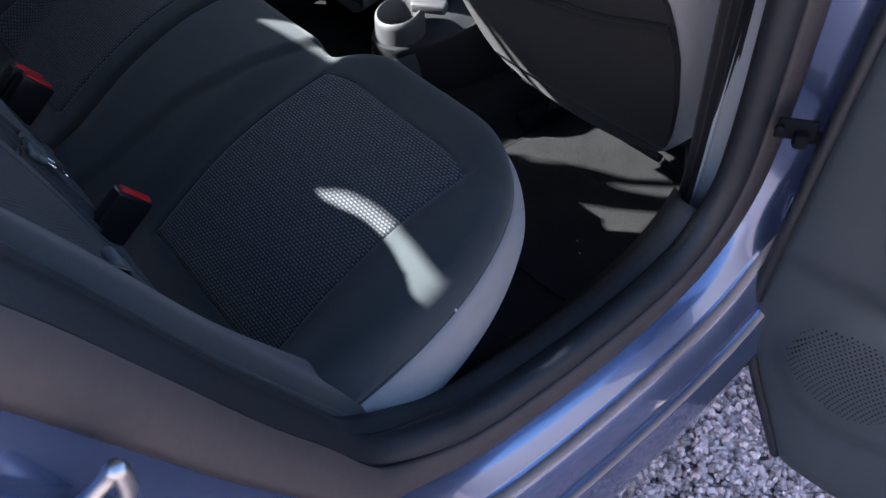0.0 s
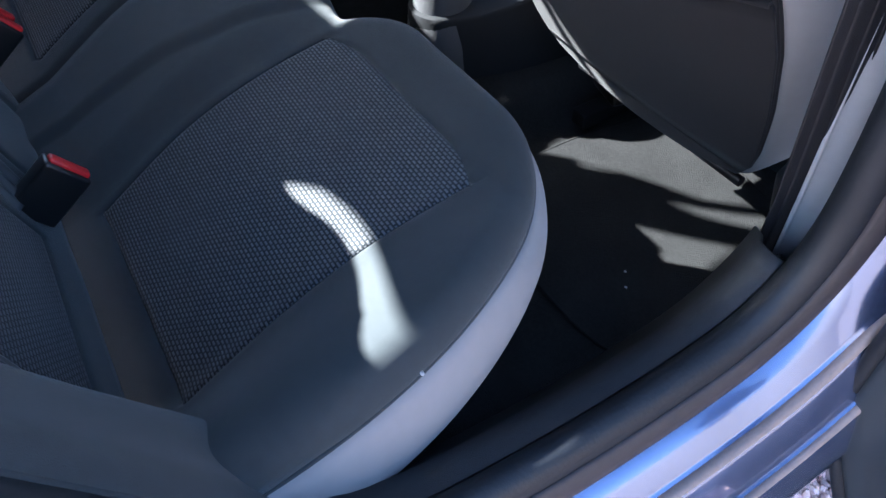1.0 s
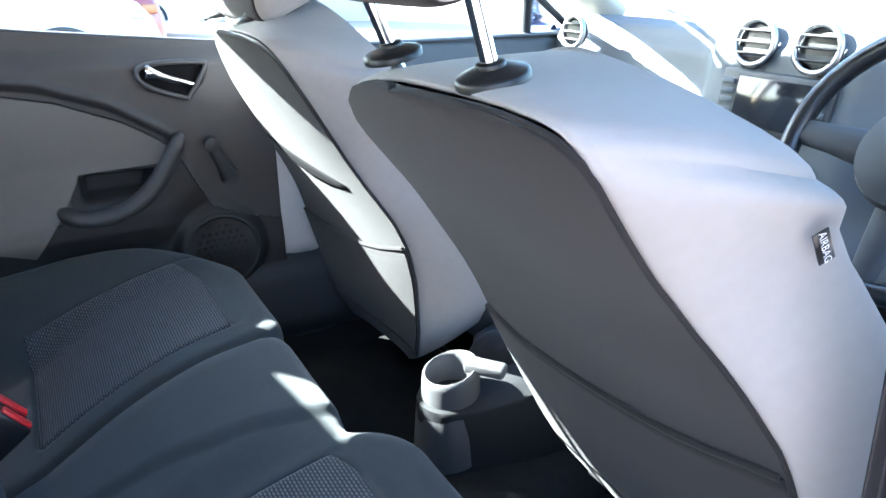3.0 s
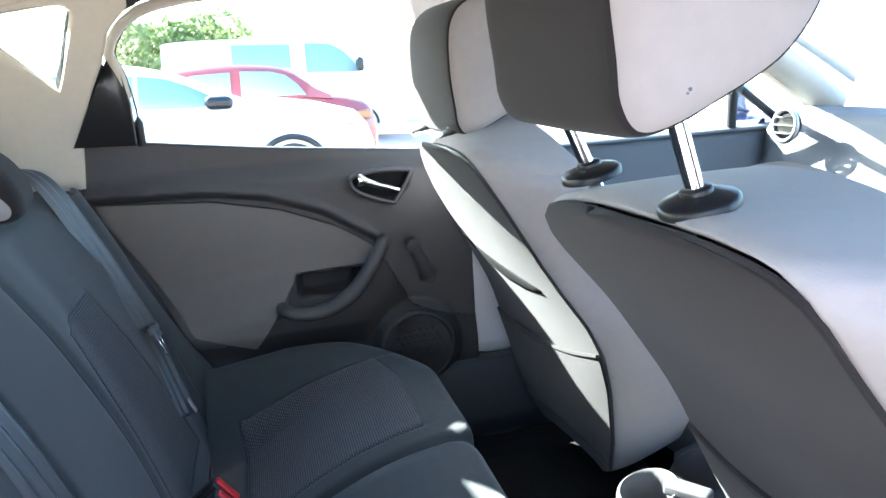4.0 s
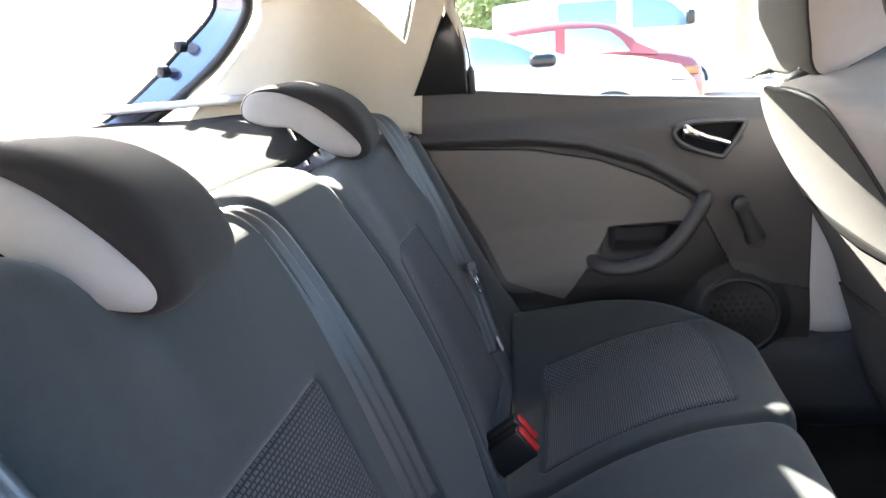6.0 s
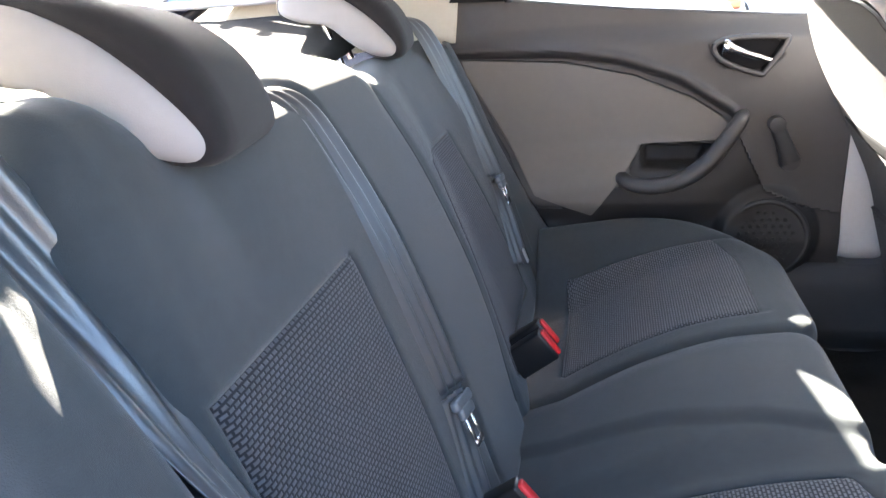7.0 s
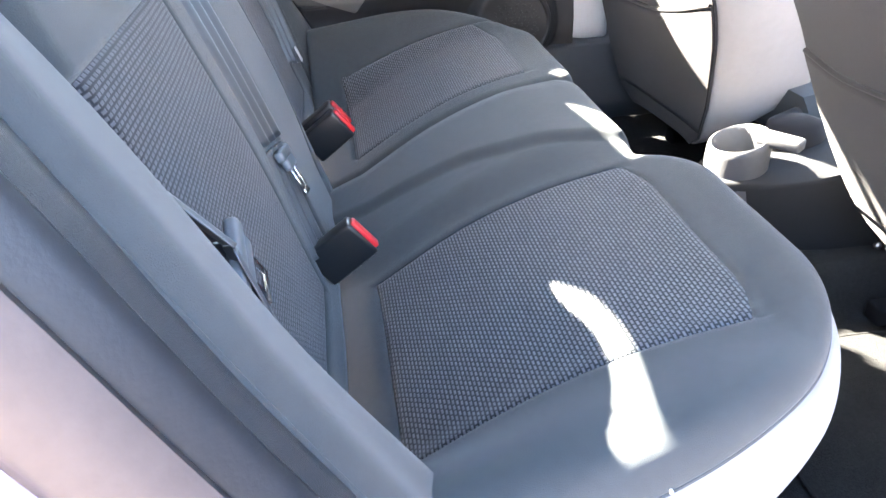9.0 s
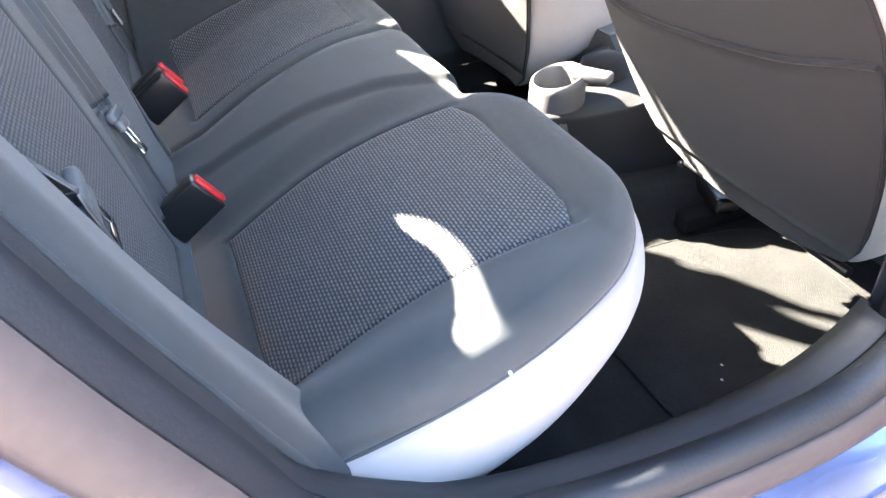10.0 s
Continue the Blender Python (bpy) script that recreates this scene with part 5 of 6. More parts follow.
setting("tailgate_seal", tube([p + Vector((0, -0.012, 0)) for p in HATCH], 0.011, 10), RUBBER, "black rubber seal round the tailgate opening", "door seal")
setting("tailgate_jamb", hatch_band([(0.0, 0.014), (0.012, 0.022), (0.016, 0.035), (0.018, 0.062), (0.022, 0.090), (0.026, 0.125), (0.05, 0.135)]), PAINT, "metallic blue painted tailgate opening", "car body", solid=0.003)
setting("tailgate_drip_edge", tube([p + Vector((0.0, -0.130 * (1 - 0.3 * smooth((p.z - 1.16) / 0.1)), 0.006 + 0.18 * smooth((p.z - 1.292) / 0.03))) + Vector((p.x, 0, p.z - 1.1)).normalized() * 0.026 for p in HATCH], 0.005, 8), RUBBER, "black drip edge of the tailgate opening", "door seal")
for z, y in ((1.154, -0.596), (1.199, -0.549)):
    bs = thing("tailgate_stop", (-0.545, y, z), "small black rubber stop on the tailgate frame", "rubber stop", "tailgate stops")
    part("stop_body", merge(disc((-0.560, y, z), (0.9, -0.3, 0), 0.012, 0.018, 14, 0.003)), RUBBER, bs)
setting("load_cover", grid(lambda u, v: (u, -0.80 + 0.60 * v, 1.018 + 0.040 * smooth((abs(u) - 0.18) / 0.34) + 0.006 * noise.noise(Vector((u * 6, v * 4, 0))) - 0.015 * v), steps(-0.54, 0.54, 40), steps(0, 1, 16)), CARPET, "black speckled carpet load cover behind the seat", "load cover", solid=0.012)
setting("load_cover_ledge_1", grid(lambda u, v: (-0.565 + 0.06 * v, -0.76 + 0.34 * u, 1.084 + 0.008 * math.sin(v * 3)), steps(0, 1, 10), steps(0, 1, 5)), PILLAR, "pale grey ledge beside the load cover", "load cover", solid=0.01)
setting("load_floor", grid(lambda u, v: (u, -0.80 + 0.75 * v, 0.50), [-0.55, 0, 0.55], [0, 0.5, 1]), CARPET, "black carpet floor of the boot", "floor", solid=0.01)
setting("boot_sill", grid(lambda u, v: (u, -0.80, 0.45 + 0.53 * v), [-0.55, 0, 0.55], [0, 0.5, 1]), PLASTIC, "black plastic rear panel of the boot", "car body", solid=0.02)

# ---- front left door and glass, dash ----
front_door = thing("front_door", (-0.72, 1.1, 0.42), "closed dark front door seen past the seats", "car door")
part("door_panel", grid(lambda u, v: (-0.70 + 0.025 * math.sin(math.pi * v) ** 2 - 0.01 * v, 0.755 + 0.86 * u, 0.40 + (lerp_table([(0, 0.975), (1, 0.965)], u) - 0.40) * v), steps(0, 1, 24), steps(0, 1, 24)), DASH, front_door, "grey-blue door panel", solid=0.004)
part("door_top", grid(lambda u, v: (-0.695 - 0.07 * v, 0.755 + 0.86 * u, 0.968 + 0.010 * math.sin(math.pi * v)), steps(0, 1, 10), steps(0, 1, 6)), DASH, front_door, solid=0.003)
part("window_seal", tube(spline([(-0.725, 0.77, 0.97), (-0.690, 0.73, 1.15), (-0.648, 0.70, 1.30), (-0.636, 0.80, 1.312), (-0.640, 0.98, 1.285), (-0.675, 1.25, 1.14), (-0.72, 1.50, 0.985)], 6), 0.010, 8), RUBBER, front_door)
part("quarter_post", tube([(-0.715, 1.36, 0.97), (-0.685, 1.34, 1.085)], 0.012, 8), RUBBER, front_door)
fp = part("window_pane", grid(lambda u, v: (-0.735 + 0.09 * v, 0.76 + 0.60 * u, 0.965 + 0.32 * v - 0.16 * u * v), steps(0, 1, 4), steps(0, 1, 4)), GLASS, front_door, "clear window pane", solid=0.003)
fp.visible_shadow = False
mirror = thing("door_mirror", (-0.86, 1.42, 1.0), "dark blue door mirror outside the front window", "door mirror")
MO = spline([(-0.955, 1.40, 1.085), (-0.80, 1.41, 1.075), (-0.772, 1.41, 1.03), (-0.79, 1.41, 0.985), (-0.94, 1.40, 0.975), (-0.975, 1.40, 1.03)], 6, True)
mc = sum(MO, Vector()) / len(MO)
part("housing", loft([[p for p in MO], [mc + (p - mc) * 1.05 + Vector((0, 0.02, 0)) for p in MO], [mc + (p - mc) * 0.95 + Vector((0, 0.06, 0)) for p in MO], [mc + (p - mc) * 0.6 + Vector((0, 0.085, 0)) for p in MO]]), PAINT, mirror)
part("mirror_glass", loft([[mc + (p - mc) * 0.93 + Vector((0, -0.001, 0)) for p in MO], [mc + (p - mc) * 0.92 + Vector((0, -0.004, 0)) for p in MO]]), material("mirror_silver", (0.85, 0.87, 0.88), 0.02, metal=1.0, vary=0.01), mirror, "silvered mirror glass")
part("arm", tube([(-0.80, 1.43, 0.985), (-0.72, 1.45, 0.975)], 0.018, 10, 0.7), PAINT, mirror)
for s, n in ((-1, "pillar_5"), (1, "pillar_6")):
    setting(n, tube(spline([(s * 0.60, 0.90, 1.330), (s * 0.62, 1.12, 1.280), (s * 0.655, 1.36, 1.175), (s * 0.70, 1.64, 1.010)], 6), 0.042, 12, 0.8), CREAM, "cream windscreen pillar cover", "car pillar")
    setting(n.replace("pillar", "screen_seal"), tube(spline([(s * 0.545, 0.99, 1.345), (s * 0.570, 1.20, 1.285), (s * 0.610, 1.45, 1.175), (s * 0.65, 1.74, 1.020)], 6), 0.007, 8), RUBBER, "black windscreen edge", "window seal")
ws = setting("windscreen", grid(lambda u, v: (u * (0.55 + 0.1 * v), 1.01 + 0.78 * v, 1.36 - 0.385 * v), steps(-1, 1, 8), steps(0, 1, 6)), GLASS, "clear windscreen", "window", solid=0.004)
ws.visible_shadow = False

dash = thing("dashboard", (0, 1.5, 0.5), "grey grained dashboard with round vents and a display", "dashboard")


def dash_pt(u, v):
    prof = [(1.36, 0.60), (1.36, 0.66), (1.385, 0.72), (1.40, 0.80), (1.405, 0.86), (1.42, 0.93), (1.425, 0.99), (1.45, 1.035), (1.50, 1.05), (1.60, 1.03), (1.75, 0.975), (1.85, 0.95)]
    k = v * (len(prof) - 1)
    i = min(int(k), len(prof) - 2)
    f = k - i
    y, z = prof[i][0] + (prof[i + 1][0] - prof[i][0]) * f, prof[i][1] + (prof[i + 1][1] - prof[i][1]) * f
    a = abs(u)
    side = smooth((a - 0.14) / 0.10)
    y += 0.07 * side * (1 - smooth((v - 0.6) * 3)) - 0.05 * smooth((a - 0.5) / 0.2)
    z -= 0.035 * side * smooth((v - 0.35) * 4) * (1 - smooth((v - 0.75) * 5))
    return u, y, z


part("dash_body", grid(dash_pt, steps(-0.69, 0.69, 60), steps(0, 1, 44)), DASH, dash, "grey grained dash body", solid=0.01)


def vent(c, r, nrm=(0, -1, 0.15)):
    n = Vector(nrm).normalized()
    v = part("air_vent", merge(tube([Vector(c) + (Vector((1, 0, 0)) * math.cos(a) + n.cross(Vector((1, 0, 0))) * math.sin(a)) * r for a in steps(0, 2 * math.pi * 35 / 36, 35)], 0.006, 10, closed=True)), DULL_METAL, dash, "round vent with a silver ring")
    part("vent_well", disc(Vector(c) - n * 0.012, n, r * 0.97, 0.004), SMOOTH_BLACK, v)
    for q in (-0.5, 0, 0.5):
        w = math.sqrt(1 - q * q) * r * 0.95
        part("vent_slat", rounded_block(Vector(c) + n.cross(Vector((1, 0, 0))) * q * r, ((1, 0, 0), n, n.cross(Vector((1, 0, 0)))), (2 * w, 0.014, 0.004), 0.001, 1), PLASTIC, v)


vent((-0.066, 1.415, 1.005), 0.042)
vent((0.062, 1.415, 1.005), 0.042)
vent((-0.575, 1.40, 0.985), 0.037, (0.2, -1, 0.1))
vent((0.60, 1.40, 0.985), 0.042)
disp = part("display", rounded_block((0.0, 1.405, 0.898), ((1, 0, 0), (0, 0.12, 1), (0, -1, 0.12)), (0.235, 0.115, 0.02), 0.008, 3), PLASTIC, dash, "black display unit")
part("display_glass", rounded_block((0.0, 1.394, 0.900), ((1, 0, 0), (0, 0.12, 1), (0, -1, 0.12)), (0.150, 0.090, 0.004), 0.002, 2), SCREEN, disp, "dark blank screen")
for sx in (-1, 1):
    for q in range(4):
        part("display_key", rounded_block((sx * 0.096, 1.394, 0.932 - 0.018 * q), ((1, 0, 0), (0, 0.12, 1), (0, -1, 0.12)), (0.028, 0.013, 0.004), 0.002, 1), DASH, disp)
    part("display_knob", disc((sx * 0.096, 1.398, 0.857), (0, -1, 0.12), 0.010, 0.018, 18), DULL_METAL, disp, "silver knob")
for q in (-0.075, 0, 0.075):
    k = part("heater_dial", disc((q, 1.385, 0.795), (0, -1, 0.1), 0.027, 0.014, 24, 0.002), SMOOTH_BLACK, dash, "black heater dial")
    part("dial_grip", rounded_block((q, 1.366, 0.797), ((1, 0, 0.15), (0, -1, 0.1), (-0.15, 0, 1)), (0.046, 0.012, 0.010), 0.003, 2), DULL_METAL, k, "silver grip")

wheel = thing("steering_wheel", (0.365, 1.30, 0.9), "black leather steering wheel with three spokes", "steering wheel")
WC, WN = Vector((0.365, 1.215, 0.90)), Vector((0, -0.90, 0.42)).normalized()
WX, WU = Vector((1, 0, 0)), Vector((0, 0.42, 0.90)).normalized()
part("rim", tube([WC + WX * math.cos(a) * 0.183 + WU * math.sin(a) * 0.183 for a in steps(0, 2 * math.pi * 47 / 48, 47)], 0.0155, 12, closed=True), SMOOTH_BLACK, wheel, "black leather rim")
part("hub", disc(WC - WN * 0.02, WN, 0.075, 0.045, 28, 0.012), PLASTIC, wheel)
for a in (0.05, math.pi - 0.05, -math.pi / 2):
    d = WX * math.cos(a) + WU * math.sin(a)
    part("spoke", tube([WC + d * 0.05 - WN * 0.01, WC + d * 0.12, WC + d * 0.178], [0.03, 0.022, 0.018], 10, 0.45, tuple(WN.cross(d))), DULL_METAL if a == 0 else PLASTIC, wheel)
part("column", tube([WC - WN * 0.02, WC - WN * 0.25], 0.04, 14), PLASTIC, wheel)

# ---- near side: front belt, pillar hardware, open rear door ----
fbelt = thing("front_seat_belt", (0.64, 0.66, 0.3), "black front seat belt running down beside the pillar", "seat belt")
part("webbing", belt_ribbon([(0.668, 0.610, 1.15), (0.668, 0.645, 0.95), (0.664, 0.675, 0.78), (0.660, 0.705, 0.60), (0.648, 0.73, 0.45), (0.635, 0.75, 0.32)], 0.047, (0.25, 0.95, 0.2)), BELT_BLACK, fbelt, solid=0.0015)
part("anchor", merge(rounded_block((0.637, 0.755, 0.315), ((0.25, 0.95, 0.2), (1, 0, 0), (0, 0, 1)), (0.055, 0.012, 0.03), 0.004, 2)), SMOOTH_BLACK, fbelt)
strap = thing("door_check_strap", (0.775, 0.69, 0.70), "black steel door check strap between pillar and open door", "door check strap")
part("bracket", merge(rounded_block((0.768, 0.672, 0.722), ((0, 0, 1), (0.8, 0.6, 0), (-0.6, 0.8, 0)), (0.026, 0.040, 0.004), 0.0018, 2), rounded_block((0.777, 0.670, 0.714), ((0, 0, 1), (0.8, 0.6, 0), (-0.6, 0.8, 0)), (0.018, 0.015, 0.016), 0.004, 3),
                        disc((0.756, 0.658, 0.724), (0.6, -0.8, 0), 0.005, 0.005, 16, 0.001)), PIT, strap)
part("strap_arm", tube([(0.775, 0.675, 0.715), (0.81, 0.73, 0.700), (0.86, 0.79, 0.69)], 0.008, 8, 0.3, (0, 0, 1)), PIT, strap)
near_door = thing("rear_door", (0.84, 0.72, 0.2), "open rear door with dark grey inner panel", "car door")
for z in (0.59, 0.90):
    hg = part("hinge", rounded_block((0.790, 0.726, z), ((0.8, 0.6, 0), (-0.6, 0.8, 0), (0, 0, 1)), (0.034, 0.014, 0.040), 0.004, 2), PAINT, near_door, "blue painted steel hinge")
    part("pin", tube([(0.80, 0.738, z - 0.03), (0.80, 0.738, z + 0.03)], 0.008, 12), DULL_METAL, hg, "bright steel hinge pin")

DA = Vector((0.94, 0.30, 0)).normalized()
DN = Vector((DA.y, -DA.x, 0)).normalized()
DH = Vector((0.788, 0.705, 0))


def near_panel(u, v):
    """u outwards from the hinge, v up; the lower front corner is rounded."""
    z = 0.14 + 0.86 * v
    start = 0.004 + 0.50 * (0.5 * (0.39 - z) + 0.5 * math.sqrt((0.39 - z) ** 2 + 0.0009))
    w = start + (0.80 - start) * u
    bulge = 0.045 * math.sin(math.pi * min(1, u * 1.05)) ** 0.6 + 0.03 * math.exp(-((z - 0.62) / 0.05) ** 2) * smooth((u - 0.12) * 6) + 0.012 * smooth((0.115 - math.hypot(w - 0.17, z - 0.40)) / 0.02) + 0.012 * smooth((z - 0.53) / 0.03)
    p = DH + DA * w + DN * bulge
    return p.x, p.y, z


part("inner_panel", grid(near_panel, steps(0, 1, 50), steps(0, 1, 50)), NEAR_PLASTIC, near_door, "dark grey grained inner panel", solid=0.004)
part("door_shell", grid(lambda u, v: tuple(Vector(near_panel(u, v)) - DN * (0.06 + 0.05 * math.sin(math.pi * u))), steps(0, 1, 20), steps(0, 1, 20)), PAINT, near_door, "blue painted outer shell", solid=0.004)
part("edge_face", grid(lambda u, v: tuple(Vector(near_panel(0, v)) - DN * 0.085 * u + DA * 0.004 * math.sin(math.pi * u)), steps(0, 1, 6), steps(0, 1, 30)), PAINT, near_door, "blue painted door edge", solid=0.003)
part("door_seal", tube([Vector(near_panel(0, v)) + DN * 0.004 for v in steps(0, 1, 30)], 0.008, 8), RUBBER, near_door, "black edge seal")
dots = []
for q in range(-11, 12):
    for w in range(-13, 14):
        du, dv = 0.0068 * (q + 0.5 * (w % 2)), 0.0058 * w
        if math.hypot(du, dv) < 0.072:
            at = Vector(near_panel(0.165 + du / 0.8, (0.41 - 0.14 + dv) / 0.86))
            dots.append(disc(at + DN * 0.001, DN, 0.0014, 0.0012, 6))
part("speaker_grille", merge(*dots), PIT, near_door, "black perforated speaker grille")
part("pull_handle", tube(spline([Vector(near_panel(0.10, 0.70)) + DN * 0.01, Vector(near_panel(0.16, 0.62)) + DN * 0.035, Vector(near_panel(0.28, 0.52)) + DN * 0.035, Vector(near_panel(0.38, 0.52)) + DN * 0.01], 6), 0.016, 12), PLASTIC, near_door)

# ---- bonnet and front body (close the car in front) ----
setting("bonnet", grid(lambda u, v: (u * 0.72, 1.80 + 1.0 * v, 0.96 - 0.10 * v - 0.05 * u * u - 0.1 * v ** 3), steps(-1, 1, 10), steps(0, 1, 10)), PAINT, "metallic blue bonnet", "car body", solid=0.004)
setting("bulkhead", grid(lambda u, v: (u * 0.70, 1.78, 0.27 + 0.70 * v), steps(-1, 1, 4), steps(0, 1, 4)), CARPET, "black bulkhead under the dashboard", "car body", solid=0.01)
setting("front_wing", grid(lambda u, v: (-0.80, 0.70 + 1.9 * u, 0.32 + 0.60 * v), steps(0, 1, 6), steps(0, 1, 6)), PAINT, "metallic blue front side of the car", "car body", solid=0.004)
setting("underbody", grid(lambda u, v: (u * 0.76, -0.75 + 3.2 * v, 0.245), steps(-1, 1, 4), steps(0, 1, 6)), PLASTIC, "black underside of the car", "car body", solid=0.01)

# everything built so far but the ground is the car: stand it on its slope
for ob in list(scene.objects):
    if ob.parent is None and ob.name not in ("camera", "sun", "ground"):
        ob.matrix_basis = TILT @ ob.matrix_basis

# ---- outside: parked vehicles, hedge, building ----
def vehicle(name, label, cat, x_side, y0, length, width, height, roof, sill, glass, wheels, paint, seg_roof):
    """A parked vehicle seen from its side: lower body, cabin with windows, wheels. It points along +y; x_side is its near flank."""
    t = thing(name, (x_side - width / 2, y0 + length / 2, 0), label, cat, "parked vehicles")
    xs = [0, 0.06, 0.5, 0.94, 1]

    def ring(y, z_lo, z_hi, inset):
        a, b = x_side - inset, x_side - width + inset
        m = (z_lo + z_hi) / 2
        return [(a - 0.05, y, z_lo), (a, y, z_lo + 0.12), (a + 0.02, y, m), (a - 0.03, y, z_hi - 0.06), (a - 0.12, y, z_hi), (b + 0.12, y, z_hi), (b + 0.03, y, z_hi - 0.06), (b - 0.02, y, m), (b, y, z_lo + 0.12), (b + 0.05, y, z_lo)]

    body = [ring(y0 + length * f, lo, hi, ins) for f, lo, hi, ins in sill]
    part("body", loft(body), paint, t, fix=True)
    cab = []
    for q in spline([(0, f, z) for f, z in roof], 3):
        f, z = q.y, q.z
        zz = lerp_table([(s[0], s[2]) for s in sill], f) - 0.03
        tuck = 0.06 + 0.16 * (z - zz) / 0.6
        y = y0 + length * f
        a, b = x_side, x_side - width
        cab.append([(a - 0.05, y, zz), (a - tuck + 0.02, y, zz + (z - zz) * 0.8), (a - tuck - 0.06, y, z), (b + tuck + 0.06, y, z), (b + tuck - 0.02, y, zz + (z - zz) * 0.8), (b + 0.05, y, zz)])
    part("cabin", loft(cab), paint, t, fix=True)
    for g in glass:
        P = []
        for f, z in g:
            zz = lerp_table([(s[0], s[2]) for s in sill], f) - 0.03
            zr = lerp_table(roof, f)
            tuck = 0.05 + (0.06 + 0.16 * (zr - zz) / 0.6 - 0.02 - 0.05) * min(1, max(0, (z - zz) / max(0.05, (zr - zz) * 0.8)))
            P.append((x_side - tuck + 0.012, y0 + length * f, z))
        part("side_window", prism(P, (0.012, 0, 0), inset=0.02), SKY_GLASS, t, "side window with the sky's reflection put into its blue colour")
    for f, r in wheels:
        wy = y0 + length * f
        w = part("wheel", disc((x_side - 0.20, wy, r), (1, 0, 0), r, 0.20, 32), TYRE, t, "black tyre")
        part("rim", disc((x_side + 0.0, wy, r), (1, 0, 0), r * 0.62, 0.012, 24), DULL_METAL, w)
        part("wheel_arch", tube([(x_side + 0.012, wy + (r + 0.05) * math.cos(a), r + (r + 0.05) * math.sin(a)) for a in steps(0, math.pi, 18)], 0.03, 8), TYRE, t, "dark wheel arch")
        w2 = part("wheel", disc((x_side - width, wy, r), (1, 0, 0), r, 0.20, 24), TYRE, t, "black tyre")
    return t


WHITE_SILL = [(0.0, 0.35, 0.78, 0.14), (0.02, 0.28, 0.90, 0.05), (0.10, 0.25, 0.96, 0.0), (0.30, 0.22, 0.97, 0.0), (0.56, 0.22, 0.97, 0.0), (0.63, 0.22, 1.02, 0.0), (0.74, 0.22, 1.06, 0.02), (0.86, 0.23, 1.00, 0.05), (0.95, 0.25, 0.91, 0.12), (0.985, 0.28, 0.76, 0.18), (1.0, 0.32, 0.60, 0.24)]
WHITE_ROOF = [(0.03, 0.98), (0.10, 1.20), (0.18, 1.36), (0.28, 1.41), (0.40, 1.41), (0.48, 1.36), (0.55, 1.26), (0.62, 1.13), (0.68, 1.04)]
WHITE_GLASS = [[(0.12, 0.99), (0.395, 0.985), (0.395, 1.31), (0.30, 1.33), (0.20, 1.29), (0.14, 1.15)], [(0.405, 0.985), (0.43, 0.985), (0.43, 1.30), (0.405, 1.31)], [(0.44, 0.985), (0.625, 0.995), (0.60, 1.10), (0.55, 1.20), (0.50, 1.27), (0.44, 1.30)]]
white_car = vehicle("parked_car", "white hatchback parked outside in bright sun", "car", -6.6, -2.65, 4.1, 1.75, 1.41, WHITE_ROOF, WHITE_SILL, WHITE_GLASS, ((0.185, 0.30), (0.785, 0.31)), WHITE_PAINT, 0)
part("door_mirror", rounded_block((-6.52, -0.10, 1.03), XYZ, (0.20, 0.26, 0.13), 0.055, 3), SMOOTH_BLACK, white_car, "black door mirror")
part("headlamp", rounded_block((-6.74, 1.22, 0.80), XYZ, (0.12, 0.18, 0.09), 0.03, 3), CHROME, white_car, "clear headlamp")
RED_SILL = [(0.0, 0.35, 0.78, 0.14), (0.02, 0.28, 0.92, 0.05), (0.10, 0.25, 1.00, 0.0), (0.30, 0.22, 1.02, 0.0), (0.60, 0.22, 1.03, 0.0), (0.74, 0.22, 1.05, 0.0), (0.87, 0.22, 1.01, 0.02), (0.95, 0.25, 0.94, 0.08), (0.985, 0.27, 0.84, 0.14), (1.0, 0.32, 0.62, 0.22)]
RED_ROOF = [(0.06, 1.02), (0.14, 1.22), (0.25, 1.38), (0.38, 1.45), (0.50, 1.47), (0.62, 1.44), (0.68, 1.38), (0.72, 1.29), (0.776, 1.15), (0.83, 1.05)]
RED_GLASS = [[(0.20, 1.06), (0.47, 1.05), (0.47, 1.37), (0.34, 1.34), (0.25, 1.24)], [(0.505, 1.05), (0.735, 1.05), (0.705, 1.20), (0.665, 1.32), (0.61, 1.37), (0.505, 1.38)]]
red_car = vehicle("parked_car", "red hatchback parked behind the white car", "car", -9.2, -1.78, 3.7, 1.78, 1.47, RED_ROOF, RED_SILL, RED_GLASS, ((0.185, 0.32), (0.845, 0.33)), RED_PAINT, 0)
part("headlamp", rounded_block((-9.30, 1.72, 0.76), XYZ, (0.12, 0.20, 0.12), 0.03, 3), LAMP_ORANGE, red_car, "amber front lamp")
VAN_SILL = [(0.0, 0.40, 1.22, 0.06), (0.01, 0.32, 1.28, 0.02), (0.10, 0.28, 1.30, 0.0), (0.60, 0.26, 1.30, 0.0), (0.80, 0.26, 1.32, 0.0), (0.90, 0.27, 1.26, 0.03), (0.97, 0.30, 1.10, 0.12), (1.0, 0.36, 0.90, 0.24)]
VAN_ROOF = [(0.003, 2.02), (0.02, 2.10), (0.20, 2.16), (0.60, 2.18), (0.73, 2.14), (0.80, 1.98), (0.86, 1.66), (0.91, 1.30)]
VAN_GLASS = [[(0.285, 1.55), (0.530, 1.55), (0.530, 2.05), (0.285, 2.05)], [(0.595, 1.46), (0.825, 1.45), (0.805, 1.68), (0.755, 1.92), (0.70, 2.05), (0.595, 2.07)]]
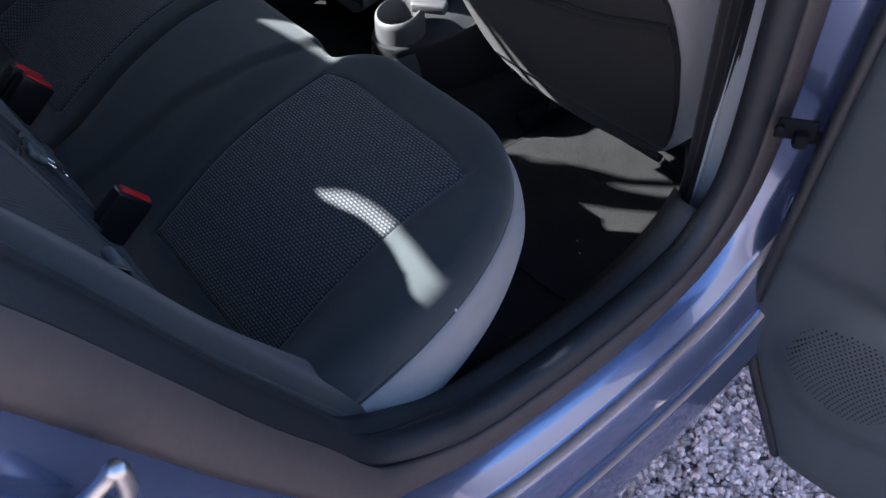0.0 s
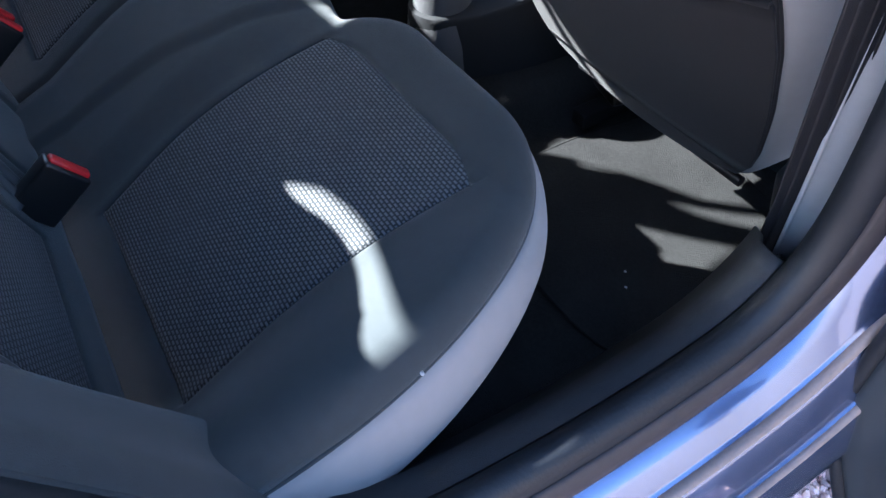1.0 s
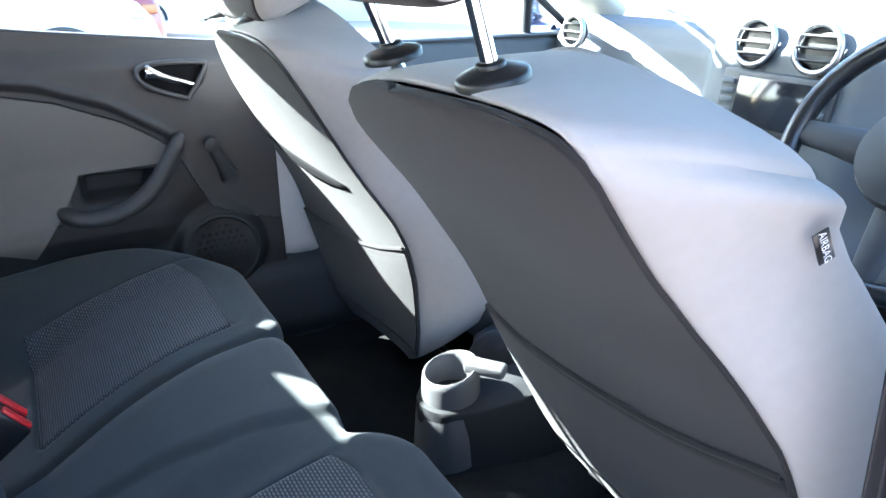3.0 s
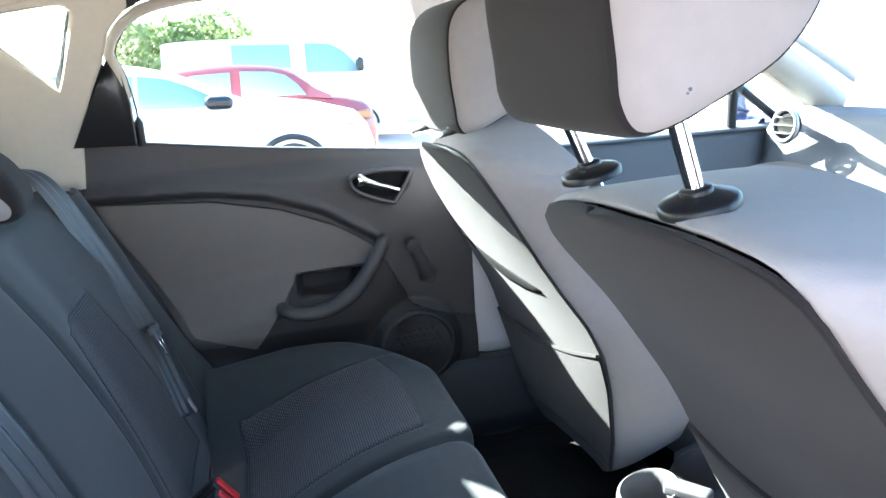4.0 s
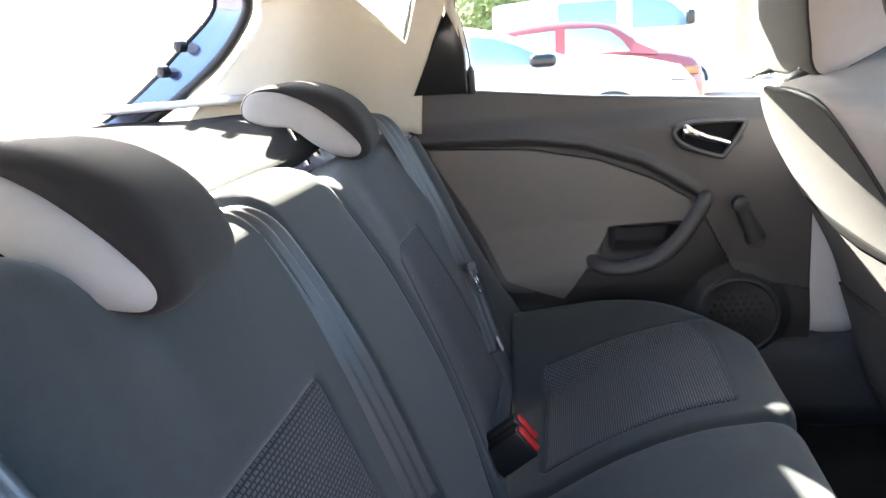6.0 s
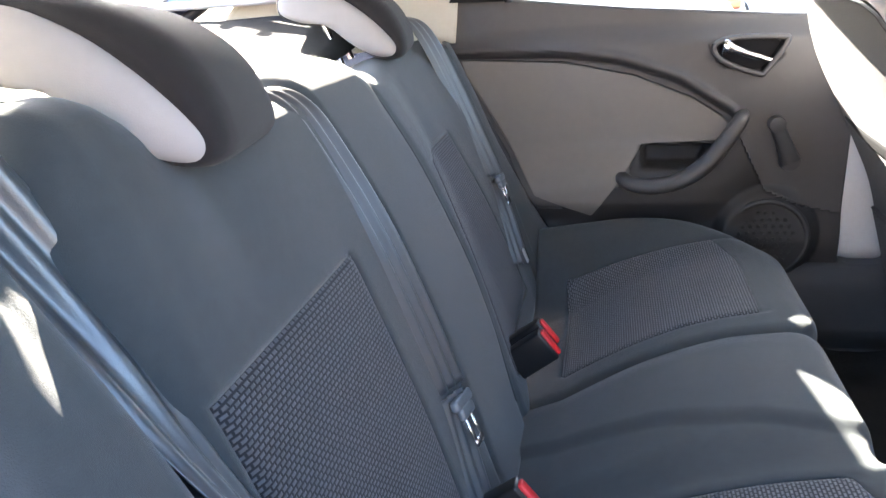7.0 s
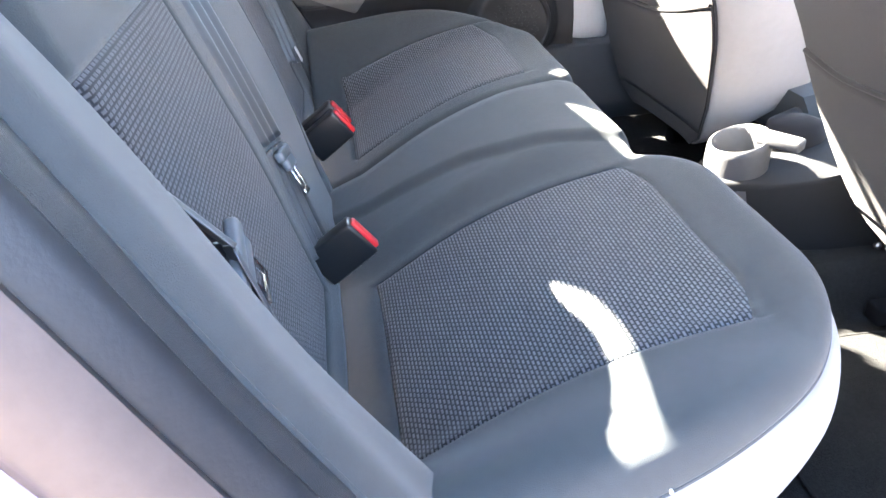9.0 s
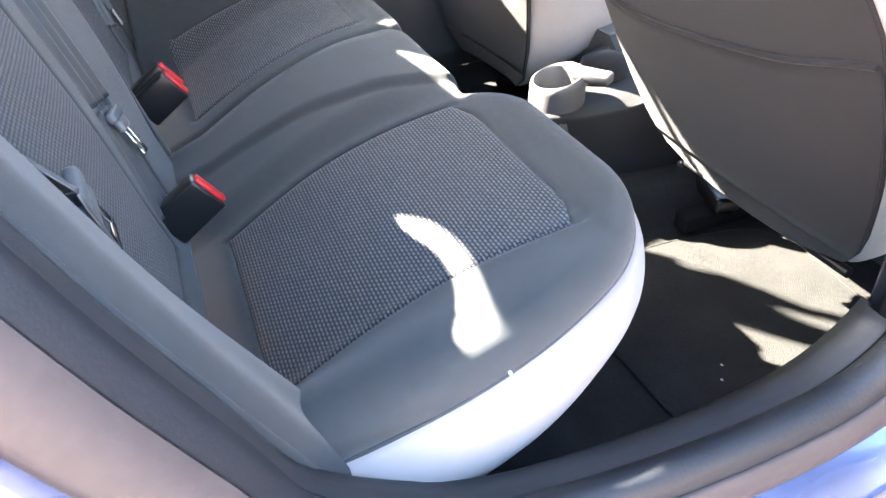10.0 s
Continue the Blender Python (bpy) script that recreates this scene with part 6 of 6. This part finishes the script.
van = vehicle("parked_van", "white panel van parked behind the cars", "van", -15.0, -1.5, 4.9, 1.9, 2.18, VAN_ROOF, VAN_SILL, VAN_GLASS, ((0.17, 0.33), (0.82, 0.33)), WHITE_PAINT, 0)
part("door_mirror", rounded_block((-14.82, 2.52, 1.60), XYZ, (0.22, 0.16, 0.28), 0.05, 3), SMOOTH_BLACK, van, "black door mirror")


def leaf_cloud(centres, count, spread, size, rng):
    V, F = [], []
    for _ in range(count):
        c, r = centres[rng.randrange(len(centres))]
        d = Vector((rng.gauss(0, 1), rng.gauss(0, 1), rng.gauss(0, 1))).normalized() * r * (0.55 + 0.5 * rng.random() ** 0.5)
        p = Vector(c) + d
        a = Vector((rng.gauss(0, 1), rng.gauss(0, 1), rng.gauss(0, 1))).normalized()
        b = a.orthogonal().normalized()
        s = size * (0.6 + 0.8 * rng.random())
        o = len(V)
        V += [tuple(p - a * s), tuple(p + b * s * 0.45), tuple(p + a * s), tuple(p - b * s * 0.45)]
        F.append((o, o + 1, o + 2, o + 3))
    return V, F


def tree(at, height, radius, label, seed):
    rng = random.Random(seed)
    t = thing("tree", at, label, "tree", "trees round the car park")
    b = Vector(at)
    limbs = [tube([b, b + Vector((0.05, 0.1, height * 0.25)), b + Vector((0.0, 0.0, height * 0.5))], [0.16, 0.12, 0.08], 8)]
    blobs = []
    for k in range(16):
        a = k * 2.4
        r = radius * (0.35 + 0.5 * rng.random())
        top = b + Vector((math.cos(a) * r, math.sin(a) * r, height * (0.25 + 0.65 * rng.random())))
        limbs.append(tube([b + Vector((0, 0, height * 0.3)), (b + Vector((0, 0, height * 0.45))).lerp(top, 0.5), top], [0.06, 0.04, 0.015], 6))
        blobs.append((top, radius * (0.30 + 0.25 * rng.random())))
    part("trunk", merge(*limbs), BARK, t, "brown trunk and limbs")
    part("crown", leaf_cloud(blobs, 6000, radius, 0.11, rng), LEAF, t, "loose crown of green leaves", soft=False)


tree((-22.0, -0.9, 0), 3.2, 1.5, "leafy green tree behind the parked vans", 3)
tree((-21.5, -2.7, 0), 4.2, 1.7, "leafy green tree at the edge of the car park", 4)
tree((-8.5, -22.5, 0), 4.0, 2.6, "leafy green tree behind the car", 6)
tree((-14.5, -20.5, 0), 4.0, 2.6, "leafy green tree behind the car park", 7)

house = thing("brick_building", (-21, 9.0, 0), "red brick building at the end of the car park", "building")
part("wall", merge(rounded_block((-22.2, 7.34, 3.0), XYZ, (2.0, 5.6, 6.0), 0.01, 1)), MORTAR, house, "pale mortar wall", soft=False)
brick_v, brick_f = rounded_block((0, 0, 0), XYZ, (0.03, 0.215, 0.065), 0.004, 1)
brick_mesh = None
for row in range(38):
    for col in range(2):
        y = 4.69 + 0.226 * col + (0.113 if row % 2 else 0)
        z = 0.80 + 0.076 * row
        if brick_mesh is None:
            first = part("brick", (brick_v, brick_f), BRICK, house, soft=False)
            brick_mesh = first.data
            ob = first
        else:
            ob = new("brick", brick_mesh)
            ob.parent = house
            ob.matrix_parent_inverse = Matrix.Translation(-house.location)
        ob.location = (-21.188, y, z)

# ---- gravel beside the open door ----
rng = random.Random(11)
GV, GF = [], []
ICO = None
bm = bmesh.new()
bmesh.ops.create_icosphere(bm, subdivisions=1, radius=1)
bm.verts.index_update()
ICO = ([v.co.copy() for v in bm.verts], [tuple(v.index for v in f.verts) for f in bm.faces])
bm.free()
for _ in range(24000):
    x, y = 0.74 + 0.80 * rng.random(), 0.25 + 1.0 * rng.random()
    s = 0.0045 + 0.0062 * rng.random() ** 1.5
    q = Euler((rng.random() * 6, rng.random() * 6, rng.random() * 6)).to_matrix()
    e = Vector((s * (0.8 + 0.6 * rng.random()), s * (0.7 + 0.4 * rng.random()), s * (0.5 + 0.3 * rng.random())))
    o = len(GV)
    z = 0.004 + 0.012 * rng.random()
    for v in ICO[0]:
        p = q @ Vector((v.x * e.x, v.y * e.y, v.z * e.z))
        GV.append((x + p.x, y + p.y, z + p.z))
    GF += [tuple(i + o for i in f) for f in ICO[1]]
tagged(part("gravel", (GV, GF), STONE, soft=False), "loose grey and pinkish gravel stones on the ground", "gravel", kind="stuff")

# ---- unseen wall behind the camera, added for its bounce and reflection ----
setting("unseen_wall_east", grid(lambda u, v: (10.0, -9 + 22 * u, 2.8 * v), steps(0, 1, 4), steps(0, 1, 2)), RENDERED, "unseen beige wall added behind the camera to shape the light", "wall", solid=0.2)
